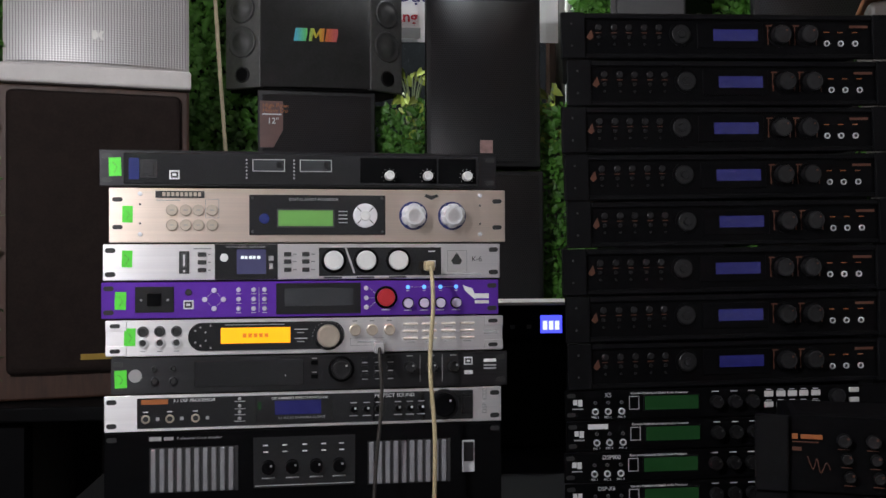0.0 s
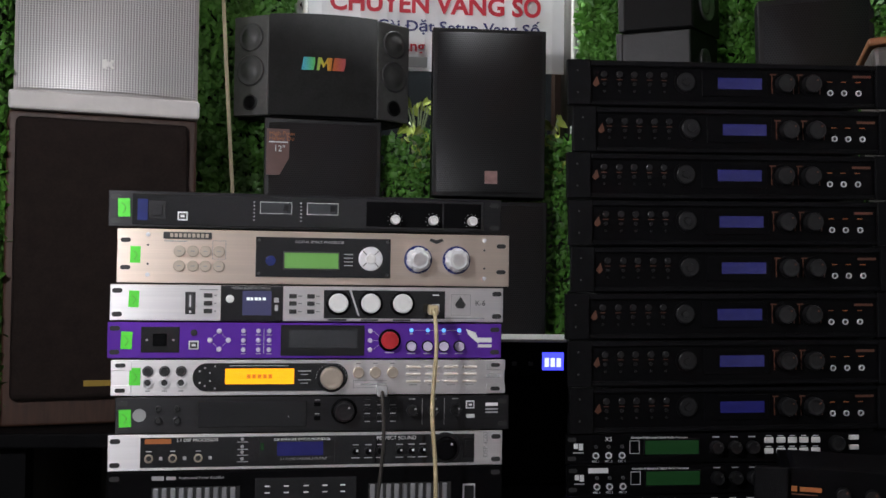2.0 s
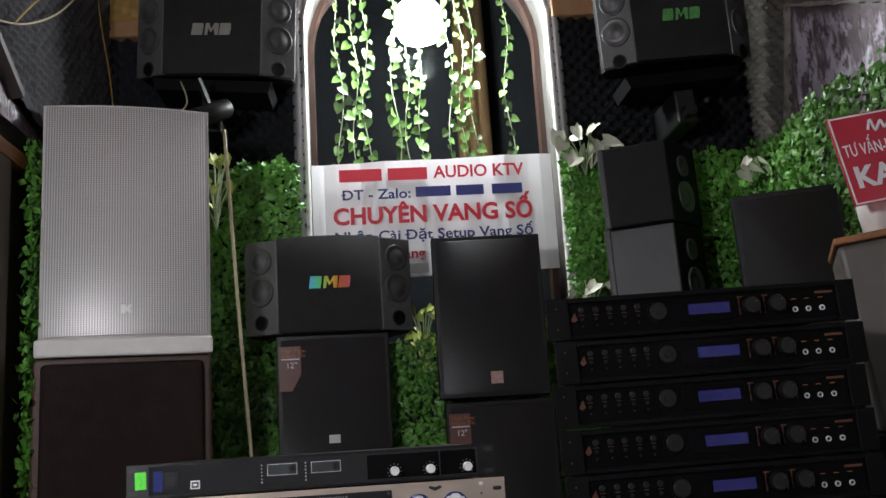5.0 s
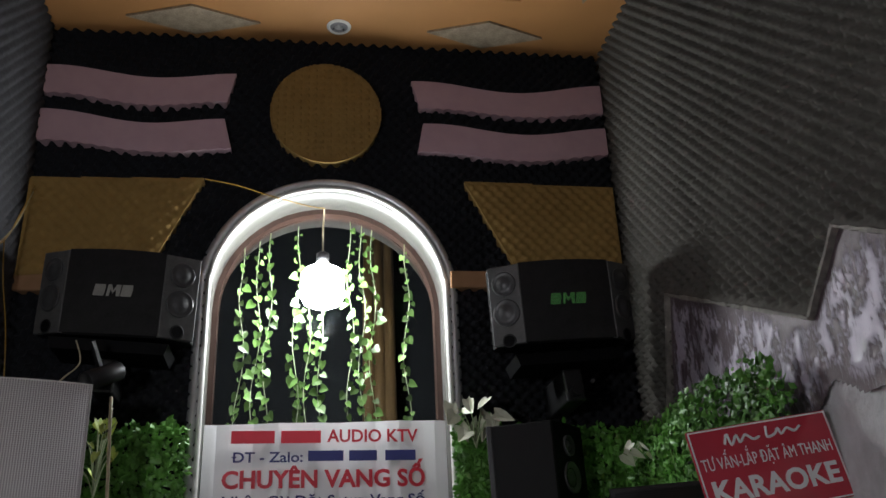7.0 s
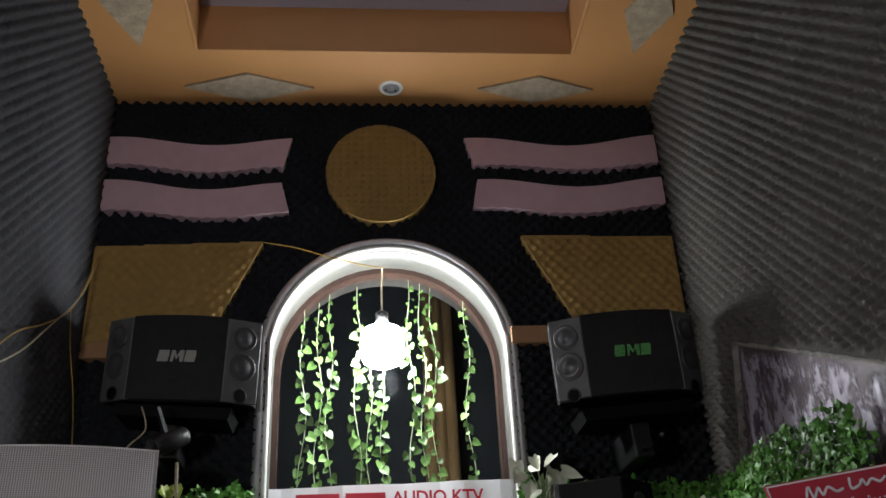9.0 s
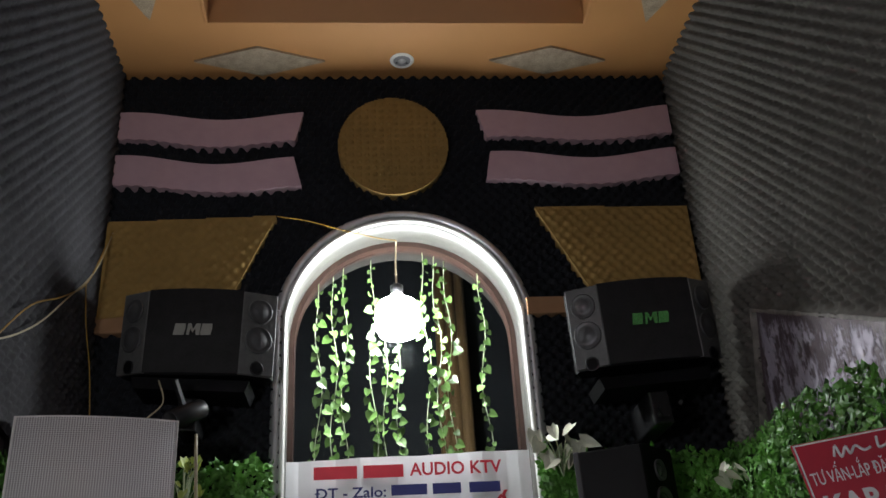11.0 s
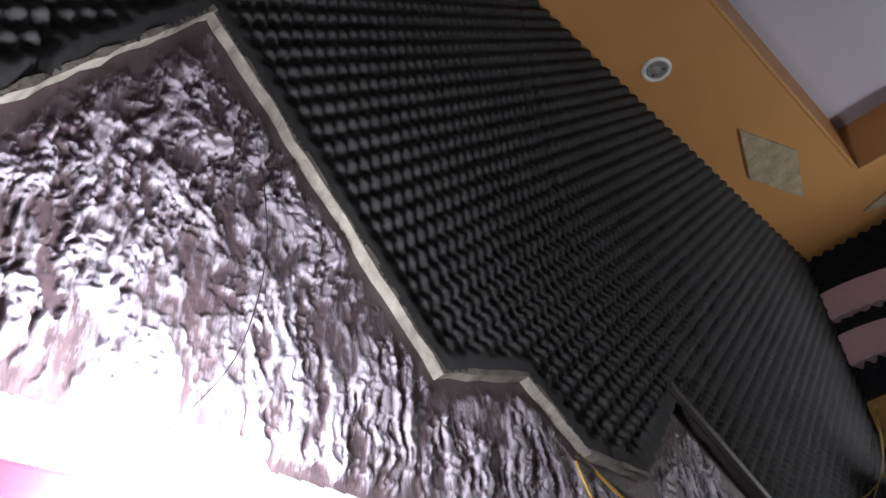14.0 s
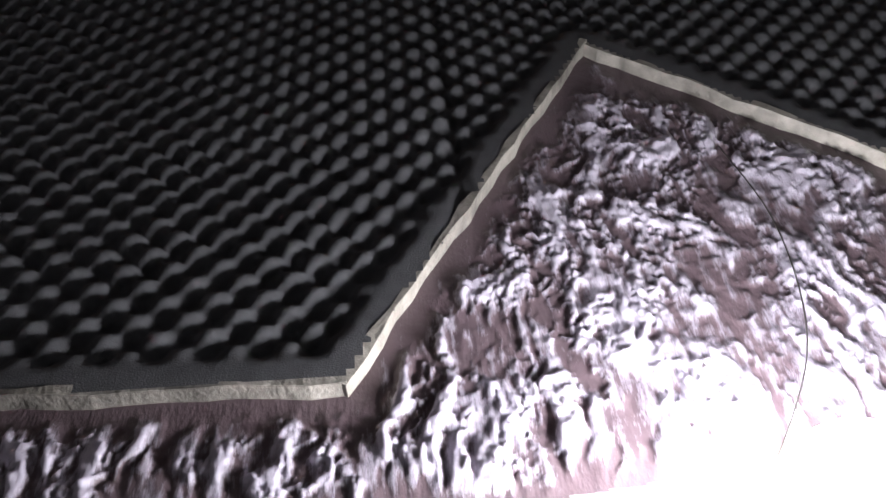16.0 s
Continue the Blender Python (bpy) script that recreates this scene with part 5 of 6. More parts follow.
# banner in the arch
bn = thing("banner", pose(-0.6016, 3.066, 1.778) @ Matrix.Scale(0.9735, 4), "white vinyl shop banner with red and blue lettering in the arch", "banner")
BW, BH = 0.785, 0.385
bm = bmesh.new()
cols = [[bm.verts.new((BW * k / 20, 0.006 * math.sin(k * 0.7) + 0.003 * math.sin(k * 1.9), z + 0.012 * k / 20)) for z in (0, BH)] for k in range(21)]
for p, q in zip(cols, cols[1:]):
    bm.faces.new((p[0], q[0], q[1], p[1]))
back = [[bm.verts.new(v.co + Vector((0, 0.0015, 0))) for v in pair] for pair in cols]
for p, q in zip(back, back[1:]):
    bm.faces.new((p[1], q[1], q[0], p[0]))
for k in (0, 1):
    for i in range(20):
        bm.faces.new((cols[i][k], cols[i + 1][k], back[i + 1][k], back[i][k]))
for i in (0, 20):
    bm.faces.new((cols[i][0], cols[i][1], back[i][1], back[i][0]))
bmesh.ops.recalc_face_normals(bm, faces=bm.faces)
part("sheet", bm, M["banner"], bn)


def line_of_words(words, x0, x1, z, cap, material, parent, bold=0.0):
    """Lettering fitted between x0 and x1 on the line z, with capitals of the height cap."""
    def shape(text):
        cu = bpy.data.curves.new("lettering", "FONT")
        cu.body, cu.size, cu.extrude, cu.resolution_u, cu.offset = text, 0.1, 0.0005, 3, 0.1 * bold
        tmp = bpy.data.objects.new("lettering", cu)
        scene.collection.objects.link(tmp)
        bpy.context.view_layer.update()
        me = bpy.data.meshes.new_from_object(tmp.evaluated_get(bpy.context.evaluated_depsgraph_get()))
        bpy.data.objects.remove(tmp)
        return me
    def reach(text):
        xs = [v.co.x for v in shape(text).vertices]
        return min(xs), max(xs)
    tall = max(v.co.y for v in shape("H").vertices)
    barred = [reach(words[:k] + "D")[1] - reach("D")[1] + reach("D")[0] for k, c in enumerate(words) if c == "Đ"]
    me = shape(words.replace("Đ", "D"))
    left, right = min(v.co.x for v in me.vertices), max(v.co.x for v in me.vertices)
    me.transform(Matrix.Diagonal(((x1 - x0) / (right - left), cap / tall, 1, 1)) @ Matrix.Translation((-left, 0, 0)))
    me.materials.clear()
    me.materials.append(material)
    ob = new("lettering", me)
    ob.parent = parent
    ob.matrix_basis = pose(x0, -0.0115, z, 90, 0, 0)
    for x in barred:
        x = x0 + (x - left) * (x1 - x0) / (right - left)
        part("letter_bar", box(x - 0.15 * cap, x + 0.32 * cap, -0.0121, -0.0110, z + 0.44 * cap, z + 0.56 * cap), material, parent)
    return ob


line_of_words("AUDIO KTV", 0.392, 0.688, 0.325, 0.040, M["red_ink"], bn, 0.02)
for x0, x1 in ((0.088, 0.225), (0.245, 0.372)):
    part("name_bar", box(x0, x1, -0.0118, -0.0098, 0.322, 0.362), M["red_ink"], bn)
line_of_words("ĐT - Zalo:", 0.097, 0.315, 0.262, 0.032, M["blue_ink"], bn, 0.015)
for x0, x1 in ((0.332, 0.445), (0.463, 0.553), (0.580, 0.679)):
    part("number_bar", box(x0, x1, -0.0118, -0.0098, 0.264, 0.297), M["blue_ink"], bn)
line_of_words("CHUYÊN VANG SỐ", 0.065, 0.707, 0.182, 0.054, M["red_ink"], bn, 0.03)
line_of_words("Nhận Cài Đặt Setup Vang Số", 0.069, 0.704, 0.125, 0.032, M["blue_ink"], bn, 0.015)
part("line_bar", box(0.08, 0.26, -0.0118, -0.0098, 0.060, 0.092), M["red_ink"], bn)
line_of_words("àng", 0.285, 0.352, 0.064, 0.032, M["red_ink"], bn, 0.02)
part("line_bar", box(0.38, 0.68, -0.0118, -0.0098, 0.060, 0.092), M["red_ink"], bn)
for x0, x1 in ((0.10, 0.22), (0.24, 0.36), (0.38, 0.50), (0.52, 0.66)):
    part("number_bar", box(x0, x1, -0.0118, -0.0098, 0.015, 0.046), M["print_grey"], bn)

# framed red board on the side wall
t = thing("red_wall_board", pose(XL + 0.012, 0.897, 1.351, 0, 6.3, -90), "white board with a glossy red frame on the side wall", "sign")
part("panel", box(0.02, 0.54, -0.008, 0.01, 0.02, 0.50), M["banner"], t)
for x0, x1, z0, z1 in ((0, 0.56, 0.482, 0.52), (0, 0.56, 0, 0.04), (0, 0.04, 0.04, 0.482), (0.52, 0.56, 0.04, 0.482)):
    part("frame_bar", box(x0, x1, -0.018, 0.012, z0, z1, 0.006, 3), M["red_board"], t, "glossy red frame")


# ---- rack units: places in millimetres from the panel's upper left corner ----
class Unit:
    def __init__(self, name, m, height, label, face, body_depth=0.24, width=482.6, group="", category="rack unit", ears=True, thick=3.0, inset=0.025):
        self.h = height
        self.ob = thing(name, m, label, category, group)
        w, h = width / 1000, height / 1000
        part("faceplate", box(0, w, 0, thick / 1000, 0.0005, h - 0.0005, 0.0008, 1), face, self.ob)
        part("chassis", box(inset, w - inset, thick / 1000, body_depth, 0.002, h - 0.002, 0.001, 1), M["panel_black"], self.ob)
        if ears:
            for x in (8.5, width - 8.5):
                for y in ((8, height - 8) if height < 100 else (8, height - 8)):
                    self.slot(x, y)

    def _put(self, bm, name, material, parent=None, label="", smooth=False):
        return part(name, bm, material, parent or self.ob, label, smooth)

    def slot(self, x, y, w=12, h=6):
        pts = []
        for k in range(16):
            a = 2 * math.pi * k / 16
            pts.append(((x + (w - h) / 2 * (1 if math.cos(a) > 0 else -1) + h / 2 * math.cos(a)) / 1000, (self.h - y + h / 2 * math.sin(a)) / 1000))
        return self._put(prism(pts, -0.0004, 0.001), "mounting_slot", M["ink"])

    def rect(self, x0, x1, y0, y1, material, name="panel", out=1.0, bevel=0.4, label="", parent=None):
        b = min(bevel, 0.45 * out) / 1000
        return self._put(box(x0 / 1000, x1 / 1000, -out / 1000, 0.0005, (self.h - y1) / 1000, (self.h - y0) / 1000, b, 1), name, material, parent, label)

    def knob(self, x, y, r, out, material, name="knob", n=24, skirt=None, mark=None, label=""):
        r, out = r / 1000, out / 1000
        ob = self._put(turned([(r, -0.0005), (r, out * 0.8), (r * 0.94, out * 0.97), (r * 0.8, out), (r * 0.55, out * 0.96)], (x / 1000, 0, (self.h - y) / 1000), n), name, material, None, label, False)
        if skirt:
            self._put(turned([(r * 1.28, -0.0004), (r * 1.28, 0.0016), (r * 1.1, 0.0022)], (x / 1000, 0, (self.h - y) / 1000), n), "knob_ring", skirt, ob)
        if mark:
            a = 0.7
            px, pz = x / 1000 + 0.6 * r * math.cos(a), (self.h - y) / 1000 + 0.6 * r * math.sin(a)
            self._put(box(px - 0.0012, px + 0.0012, -out - 0.0006, -out + 0.0008, pz - 0.0012, pz + 0.0012), "knob_mark", mark, ob)
        return ob

    def button(self, x, y, r, material, out=1.6):
        return self._put(turned([(r / 1000, -0.0004), (r / 1000, out / 1000 * 0.7), (r * 0.8 / 1000, out / 1000)], (x / 1000, 0, (self.h - y) / 1000), 14), "button", material, smooth=False)

    def jack(self, x, y, r=5.0, ring="chrome"):
        ob = self._put(turned([(r / 1000, -0.0004), (r / 1000, 0.0022), (r * 0.72 / 1000, 0.0026), (r * 0.6 / 1000, 0.0006)], (x / 1000, 0, (self.h - y) / 1000), 18), "jack", M[ring], smooth=False)
        self._put(turned([(r * 0.58 / 1000, -0.0002), (r * 0.58 / 1000, 0.0012)], (x / 1000, 0, (self.h - y) / 1000), 14), "jack_hole", M["ink"], ob)
        return ob

    def bar(self, x0, x1, y, material="print_grey", h=1.2, out=0.35):
        return self.rect(x0, x1, y - h / 2, y + h / 2, M[material], "print_bar", out, 0)

    def words(self, text, x, y, size, material="print_grey", align="LEFT", out=0.5):
        return lettering("print", text, size / 1000, M[material], self.ob, (x / 1000, -out / 1000, (self.h - y) / 1000), align=align, depth=0.0002)

    def sticker(self, x0, x1, y0, y1):
        ob = self.rect(x0, x1, y0, y1, M["sticker"], "price_sticker", 0.5, 0, "bright green paper sticker")
        c = (x0 + x1) / 2
        ob.matrix_basis = Matrix.Translation((c / 1000, 0, 0)) @ pose(0, 0, 0, 0, rnd.uniform(-2, 2), 0) @ Matrix.Translation((-c / 1000, 0, 0))
        tube("pen_stroke", [((c - 3) / 1000, -0.0007, (self.h - y0 - 5) / 1000), ((c + 2) / 1000, -0.0007, (self.h - (y0 + y1) / 2) / 1000), ((c - 1) / 1000, -0.0007, (self.h - y1 + 4) / 1000)], 0.00028, M["leaf"], ob, 4)

    def usb(self, x, y, s=9.0):
        a = self.rect(x - s / 2, x + s / 2, y - s * 0.45, y + s * 0.45, M["knob_silver"], "usb_port", 1.6)
        self.rect(x - s * 0.36, x + s * 0.36, y - s * 0.3, y + s * 0.3, M["ink"], "usb_hole", 1.9, 0, parent=a)
        self.rect(x - s * 0.2, x + s * 0.2, y - s * 0.12, y + s * 0.12, M["print_white"], "usb_tongue", 2.2, 0, parent=a)

    def lcd(self, x0, x1, y0, y1, material, pad=2.0, label=""):
        a = self.rect(x0 - pad, x1 + pad, y0 - pad, y1 + pad, M["black_gloss"], "screen_bezel", 1.2)
        self.rect(x0, x1, y0, y1, material, "screen", 1.6, 0.1, label, a)
        return a


YAW = 3.2
def rack_pose(x, z, y=1.486, yaw=YAW):
    return pose(x, y, z, 0, 0, yaw)


G = "stacked rack units with green stickers"
# black unit on top of the stack
u = Unit("effects_unit", rack_pose(-0.753, 1.2435), 44.5, "black effects unit with three white knobs on top of the stack", M["panel_grey"], group=G)
u.rect(28, 460, 4, 41, M["black_gloss"], "front_window", 0.8)
u.sticker(12, 26, 10, 32)
a = u.rect(47, 67, 12, 34, M["black"], "power_switch", 1.6)
u.rect(51, 63, 16, 30, M["panel_grey"], "rocker", 3.0, parent=a)
u.rect(34, 46, 10, 36, M["navy"], "blue_film", 1.0, 0)
u.usb(87, 30, 12)
for x in (172, 229):
    for k in range(6):
        u.button(x, 11 + 4.4 * k, 1.2, M["print_grey"], 1.0)
    a = u.rect(x + 7, x + 46, 10, 25, M["print_grey"], "display_frame", 1.1, 0)
    u.rect(x + 8, x + 45, 11, 24, M["lcd_off"], "display", 1.4, 0, parent=a)
    u.rect(x + 36, x + 43, 13, 21, M["panel_grey"], "key", 2.0, parent=a)
for k in range(4):
    u.bar(292, 295, 12 + 7 * k)
    u.bar(299, 306, 12 + 7 * k)
for x in (346, 394, 444):
    a = u.rect(x - 36, x + 12, 7, 38, M["panel_black"], "module", 1.1, 0)
    u.bar(x - 32, x - 8, 35)
    for k in range(9):
        t = 2.4 + 4.6 * k / 8 * 1.0
        u.rect(x + 9 * math.cos(t) - 0.5, x + 9 * math.cos(t) + 0.5, 29 + 9 * math.sin(t) - 0.5, 29 + 9 * math.sin(t) + 0.5, M["print_grey"], "scale_tick", 1.5, 0)
    u.knob(x, 29, 6, 13, M["button"], label="white plastic knob")

# champagne unit
u = Unit("audio_processor", rack_pose(-0.742, 1.1760), 66.5, "champagne aluminium processor with two large silver knobs", M["gold_alu"], group=G, ears=False)
for x in (10, 472):
    for y in (14.5, 47.5):
        u.slot(x, y, 12, 5.5)
for x in (36, 450):
    for y in (7.5, 56):
        u.button(x, y, 2.6, M["knob_silver"], 1.5)
    for y in (20, 43):
        u.button(x, y, 1.3, M["ink"], 0.5)
u.sticker(15, 27, 22, 42)
a = u.rect(54, 111, 4, 12, M["ink"], "maker_plate", 1.6, 0.3)
for k in range(9):
    u.rect(62 + 5.2 * k, 65.6 + 5.2 * k, 5.6, 10.4, M["knob_gold"], "maker_mark", 2.0, 0, parent=a)
u.bar(55, 82, 15, "print_grey", 1.0)
for j, y in enumerate((27, 45)):
    for k, x in enumerate((73, 89, 104, 120)):
        u.knob(x, y, 5.4, 2.0, M["button"], "round_key", 18, M["knob_gold"])
        u.bar(x - 2.4, x + 2.4, y, "print_grey", 1.0, 2.3)
for s in ((112, 128, 13.6, 14.0), (112, 128, 36, 36.4), (112, 112.4, 14, 36), (127.6, 128, 14, 36)):
    u.rect(*s, M["print_grey"], "key_outline", 0.4, 0)
a = u.rect(164, 330, 8, 57, M["black_gloss"], "display_window", 1.6, 0.6, "glossy black display window")
for x in (168, 326):
    for y in (12, 53):
        u.button(x, y, 1.8, M["cone"], 2.2)
u.rect(197, 267, 25, 48, M["ink"], "screen_bezel", 1.9, 0, parent=a)
u.rect(199, 265, 27, 46, M["lcd_green"], "screen", 2.2, 0, "green lit screen", a)
u.button(182, 37, 6.5, M["navy"], 2.2)
u.words("DIGITAL EFFECT PROCESSOR", 212, 13.5, 4.6, out=1.8)
for k in range(4):
    u.bar(272, 283, 28 + 4.6 * k, "print_grey", 1.2, 1.9)
u.knob(305, 33, 15, 3.0, M["knob_silver"], "jog_wheel", 32)
for t in range(4):
    an = math.pi / 4 + t * math.pi / 2
    u.rect(305 + 10.5 * math.cos(an) - 3.4, 305 + 10.5 * math.cos(an) + 3.4, 33 + 10.5 * math.sin(an) - 0.5, 33 + 10.5 * math.sin(an) + 0.5, M["ink"], "wheel_gap", 3.4, 0).matrix_basis = Matrix.Translation(((305 + 10.5 * math.cos(an)) / 1000, 0, (66.5 - 33 - 10.5 * math.sin(an)) / 1000)) @ pose(0, 0, 0, 0, math.degrees(an), 0) @ Matrix.Translation((-(305 + 10.5 * math.cos(an)) / 1000, 0, -(66.5 - 33 - 10.5 * math.sin(an)) / 1000))
u.knob(305, 33, 6.5, 4.2, M["button"], "centre_key", 20, M["cone"])
for x in (365, 414):
    z = (66.5 - 33) / 1000
    part("dial_ring", turned([(0.0178, -0.0004), (0.0178, 0.0008)], (x / 1000, 0, z), 32), M["navy"], u.ob)
    for k in range(24):
        an = 2 * math.pi * k / 24
        u.rect(x + 16.4 * math.cos(an) - 0.4, x + 16.4 * math.cos(an) + 0.4, 33 + 16.4 * math.sin(an) - 0.4, 33 + 16.4 * math.sin(an) + 0.4, M["print_grey"], "scale_tick", 1.1, 0)
    bm = turned([(0.0155, -0.0004), (0.0150, 0.012), (0.0118, 0.0155), (0.0112, 0.0165)], (x / 1000, 0, z), 40)
    for v in bm.verts:
        dx, dz = v.co.x - x / 1000, v.co.z - z
        an = math.atan2(dz, dx)
        r = math.hypot(dx, dz)
        k = 1 - 0.10 * max(0.0, math.cos(6 * an + 0.4)) ** 3 if r > 0.0113 else 1
        v.co.x, v.co.z = x / 1000 + dx * k, z + dz * k
    kb = part("knob", bm, M["knob_silver"], u.ob, "large six-lobed silver knob")
    part("knob_cap", turned([(0.0085, 0.0150), (0.0080, 0.0172)], (x / 1000, 0, z), 24), M["silver"], kb)
bm = prism([(0.379, 0.0575), (0.388, 0.0535), (0.397, 0.0575), (0.395, 0.0605), (0.388, 0.0585), (0.381, 0.0605)], -0.0012, 0)
part("maker_mark", bm, M["ink"], u.ob)

# silver unit with dark display
u = Unit("audio_processor", rack_pose(-0.749, 1.1305), 44.5, "silver processor with dark display and three white knobs", M["silver"], group=G)
u.sticker(21, 33, 8, 28)
a = u.rect(88, 100, 9, 36, M["ink"], "usb_panel", 0.8, 0)
u.rect(91, 97, 11, 29, M["cone"], "usb_port", 1.6, parent=a)
u.rect(93, 95, 13, 27, M["print_white"], "usb_tongue", 1.9, 0, parent=a)
u.button(94, 33, 1.6, M["print_white"], 1.2)
for y in (13, 22.5, 32):
    u.rect(110, 120, y - 2.6, y + 2.6, M["ink"], "key", 1.8)
    u.bar(122, 125, y)
u.bar(105, 126, 6)
a = u.rect(130, 205, 0.8, 43.7, M["black_gloss"], "display_window", 1.0, 0.2)
u.rect(156, 191, 7, 37, M["lcd_dim"], "screen", 1.4, 0.1, "dim violet screen", a)
for k, w in enumerate((4, 3, 5, 3, 4)):
    u.rect(161 + 4.8 * k, 161 + 4.8 * k + min(w, 4), 15, 18.5, M["led_white"], "screen_mark", 1.7, 0, parent=a)
u.words("DIGITAL AUDIO PROCESSOR", 143, 4, 3.6, "print_grey", out=1.2)
u.button(141, 17, 5, M["button"], 1.5)
u.rect(194, 200, 15, 21, M["print_grey"], "icon", 1.3, 0)
u.rect(195, 199, 24, 31, M["print_grey"], "icon", 1.3, 0)
for x in (217, 239):
    for y in (13, 22, 32):
        u.rect(x - 4.5, x + 4.5, y - 2.6, y + 2.6, M["ink"], "key", 1.8)
        u.bar(x + 6, x + 11, y)
a = u.rect(255, 407, 5, 40, M["black_gloss"], "knob_window", 0.8, 0.2)
for x in (273, 313, 353):
    u.knob(x, 21, 12, 11, M["button"], "knob", 30, M["panel_black"], label="white silver-rimmed knob")
    u.bar(x - 12, x + 10, 42, "ink", 2.0)
bm = prism([(0.286, 0.0405), (0.2885, 0.0405), (0.2995, 0.008), (0.297, 0.008)], -0.0012, 0)
part("slanted_line", bm, M["silver"], u.ob)
u.usb(395, 26, 10)
u.bar(391, 399, 10, "print_white", 1.4, 1.0)
for s in ((415, 440, 9, 9.4), (415, 440, 35, 35.4), (415, 415.4, 9, 35), (439.6, 440, 9, 35)):
    u.rect(*s, M["print_grey"], "mark_outline", 0.4, 0)
part("maker_mark", prism([(0.420, 0.0225), (0.427, 0.033), (0.434, 0.0225), (0.431, 0.018), (0.423, 0.018)], -0.0006, 0), M["ink"], u.ob)
u.words("K-6", 446, 20, 9, "ink")
u.bar(408, 458, 39, "print_grey", 1.4)

# purple unit
u = Unit("audio_processor", rack_pose(-0.751, 1.0850), 44.5, "purple karaoke processor with red knob and dark screen", M["purple"], group=G)
u.sticker(15, 28, 12, 33)
a = u.rect(39, 84, 6, 37, M["black"], "switch_plate", 1.0)
u.rect(53, 69, 14, 29, M["panel_black"], "power_switch", 3.0, parent=a)
for x in (46, 77):
    u.button(x, 22, 1.6, M["print_grey"], 1.3)
u.button(101, 13, 4, M["ink"], 2)
u.usb(101, 28, 12)
for x, y in ((131, 11), (120, 22), (142, 22), (131, 33)):
    u.button(x, y, 3.2, M["button_lilac"], 2.4)
for (x0, y0), (x1, y1) in zip(((131, 11), (142, 22), (131, 33), (120, 22)), ((142, 22), (131, 33), (120, 22), (131, 11))):
    tube("print_line", [((x0 * 0.7 + x1 * 0.3) / 1000, -0.0003, (44.5 - y0 * 0.7 - y1 * 0.3) / 1000), ((x0 * 0.3 + x1 * 0.7) / 1000, -0.0003, (44.5 - y0 * 0.3 - y1 * 0.7) / 1000)], 0.0003, M["button_lilac"], u.ob, 4)
for x in (160, 178, 191):
    for y in (10.5, 22, 33.5):
        u.button(x, y, 2.9, M["button_lilac"], 2.4)
        u.bar(x - 3, x + 3, y + 5, "button_lilac", 0.9)
u.rect(184.2, 184.8, 8, 38, M["button_lilac"], "print_line", 0.4, 0)
a = u.rect(205, 308, 3, 41, M["black"], "display_window", 1.4, 0.6)
u.rect(215, 299, 9, 31, M["lcd_off"], "screen", 1.8, 0.1, "grey unlit screen", a)
for y in (10, 22, 33.5):
    u.button(315, y, 3.0, M["button_lilac"], 2.4)
    tube("print_line", [(0.319, -0.0003, (44.5 - y) / 1000), (0.327, -0.0003, (44.5 - 22 - (y - 22) * 0.4) / 1000)], 0.0003, M["button_lilac"], u.ob, 4)
u.knob(339.5, 21.5, 11, 8, M["knob_red"], "knob", 30, M["panel_black"], label="red metal knob")
u.bar(334, 345, 37, "button_lilac", 1.4)
for x in (367, 387.5, 408, 428):
    u.button(x, 9, 2.6, M["led_blue"], 1.6)
    u.bar(x - 2, x + 2, 13.5, "button_lilac", 1)
    u.knob(x, 29, 5.8, 8, M["button_lilac"], "knob", 18, M["panel_black"])
    u.bar(x - 5, x + 5, 38, "button_lilac", 1)
u.bar(370, 426, 9, "button_lilac", 0.4)
bm = prism([(0.4365, 0.0375), (0.449, 0.033), (0.452, 0.026), (0.458, 0.022), (0.452, 0.0195), (0.444, 0.026), (0.439, 0.031)], -0.0006, 0)
part("maker_mark", bm, M["print_white"], u.ob)
u.bar(452, 470, 21, "print_white", 6)
u.bar(452, 470, 28.5, "print_white", 4)

# silver unit with orange screen
u = Unit("karaoke_mixer", rack_pose(-0.746, 1.0395), 44.5, "silver karaoke mixer with glowing orange screen", M["silver"], group=G, ears=False)
for x in (12, 471):
    for y in (7, 37):
        u.rect(x - 12, x + 12, y - 6, y + 6, M["silver"], "ear_step", 1.0, 0.8)
        ob = u.slot(x - 1, y, 12, 5)
        ob.location.y = -0.0012
u.sticker(21, 34, 10, 31)
for x in (43, 62.5, 82):
    u.jack(x, 14, 6.4, "cone")
    u.jack(x, 28, 6.4, "knob_silver")
    u.bar(x - 3, x + 3, 38)
pts = []
for k in range(25):
    an = math.pi / 2 + math.pi * k / 24
    pts.append(((112 + 16.5 * math.cos(an)) / 1000, (44.5 - 21.5 + 17 * math.sin(an)) / 1000))
for k in range(25):
    an = -math.pi / 2 + math.pi * k / 24
    pts.append(((266 + 17 * math.cos(an)) / 1000, (44.5 - 21.5 + 17 * math.sin(an)) / 1000))
part("display_window", prism(pts, -0.0014, 0.0), M["black_gloss"], u.ob, "glossy black rounded display window")
a = u.rect(134, 217, 11, 30, M["lcd_orange"], "screen", 2.0, 0.1, "glowing orange screen")
for k in range(5):
    u.rect(160 + 6.5 * k, 164.5 + 6.5 * k, 18, 23, M["screen_text"], "screen_mark", 2.2, 0, parent=a)
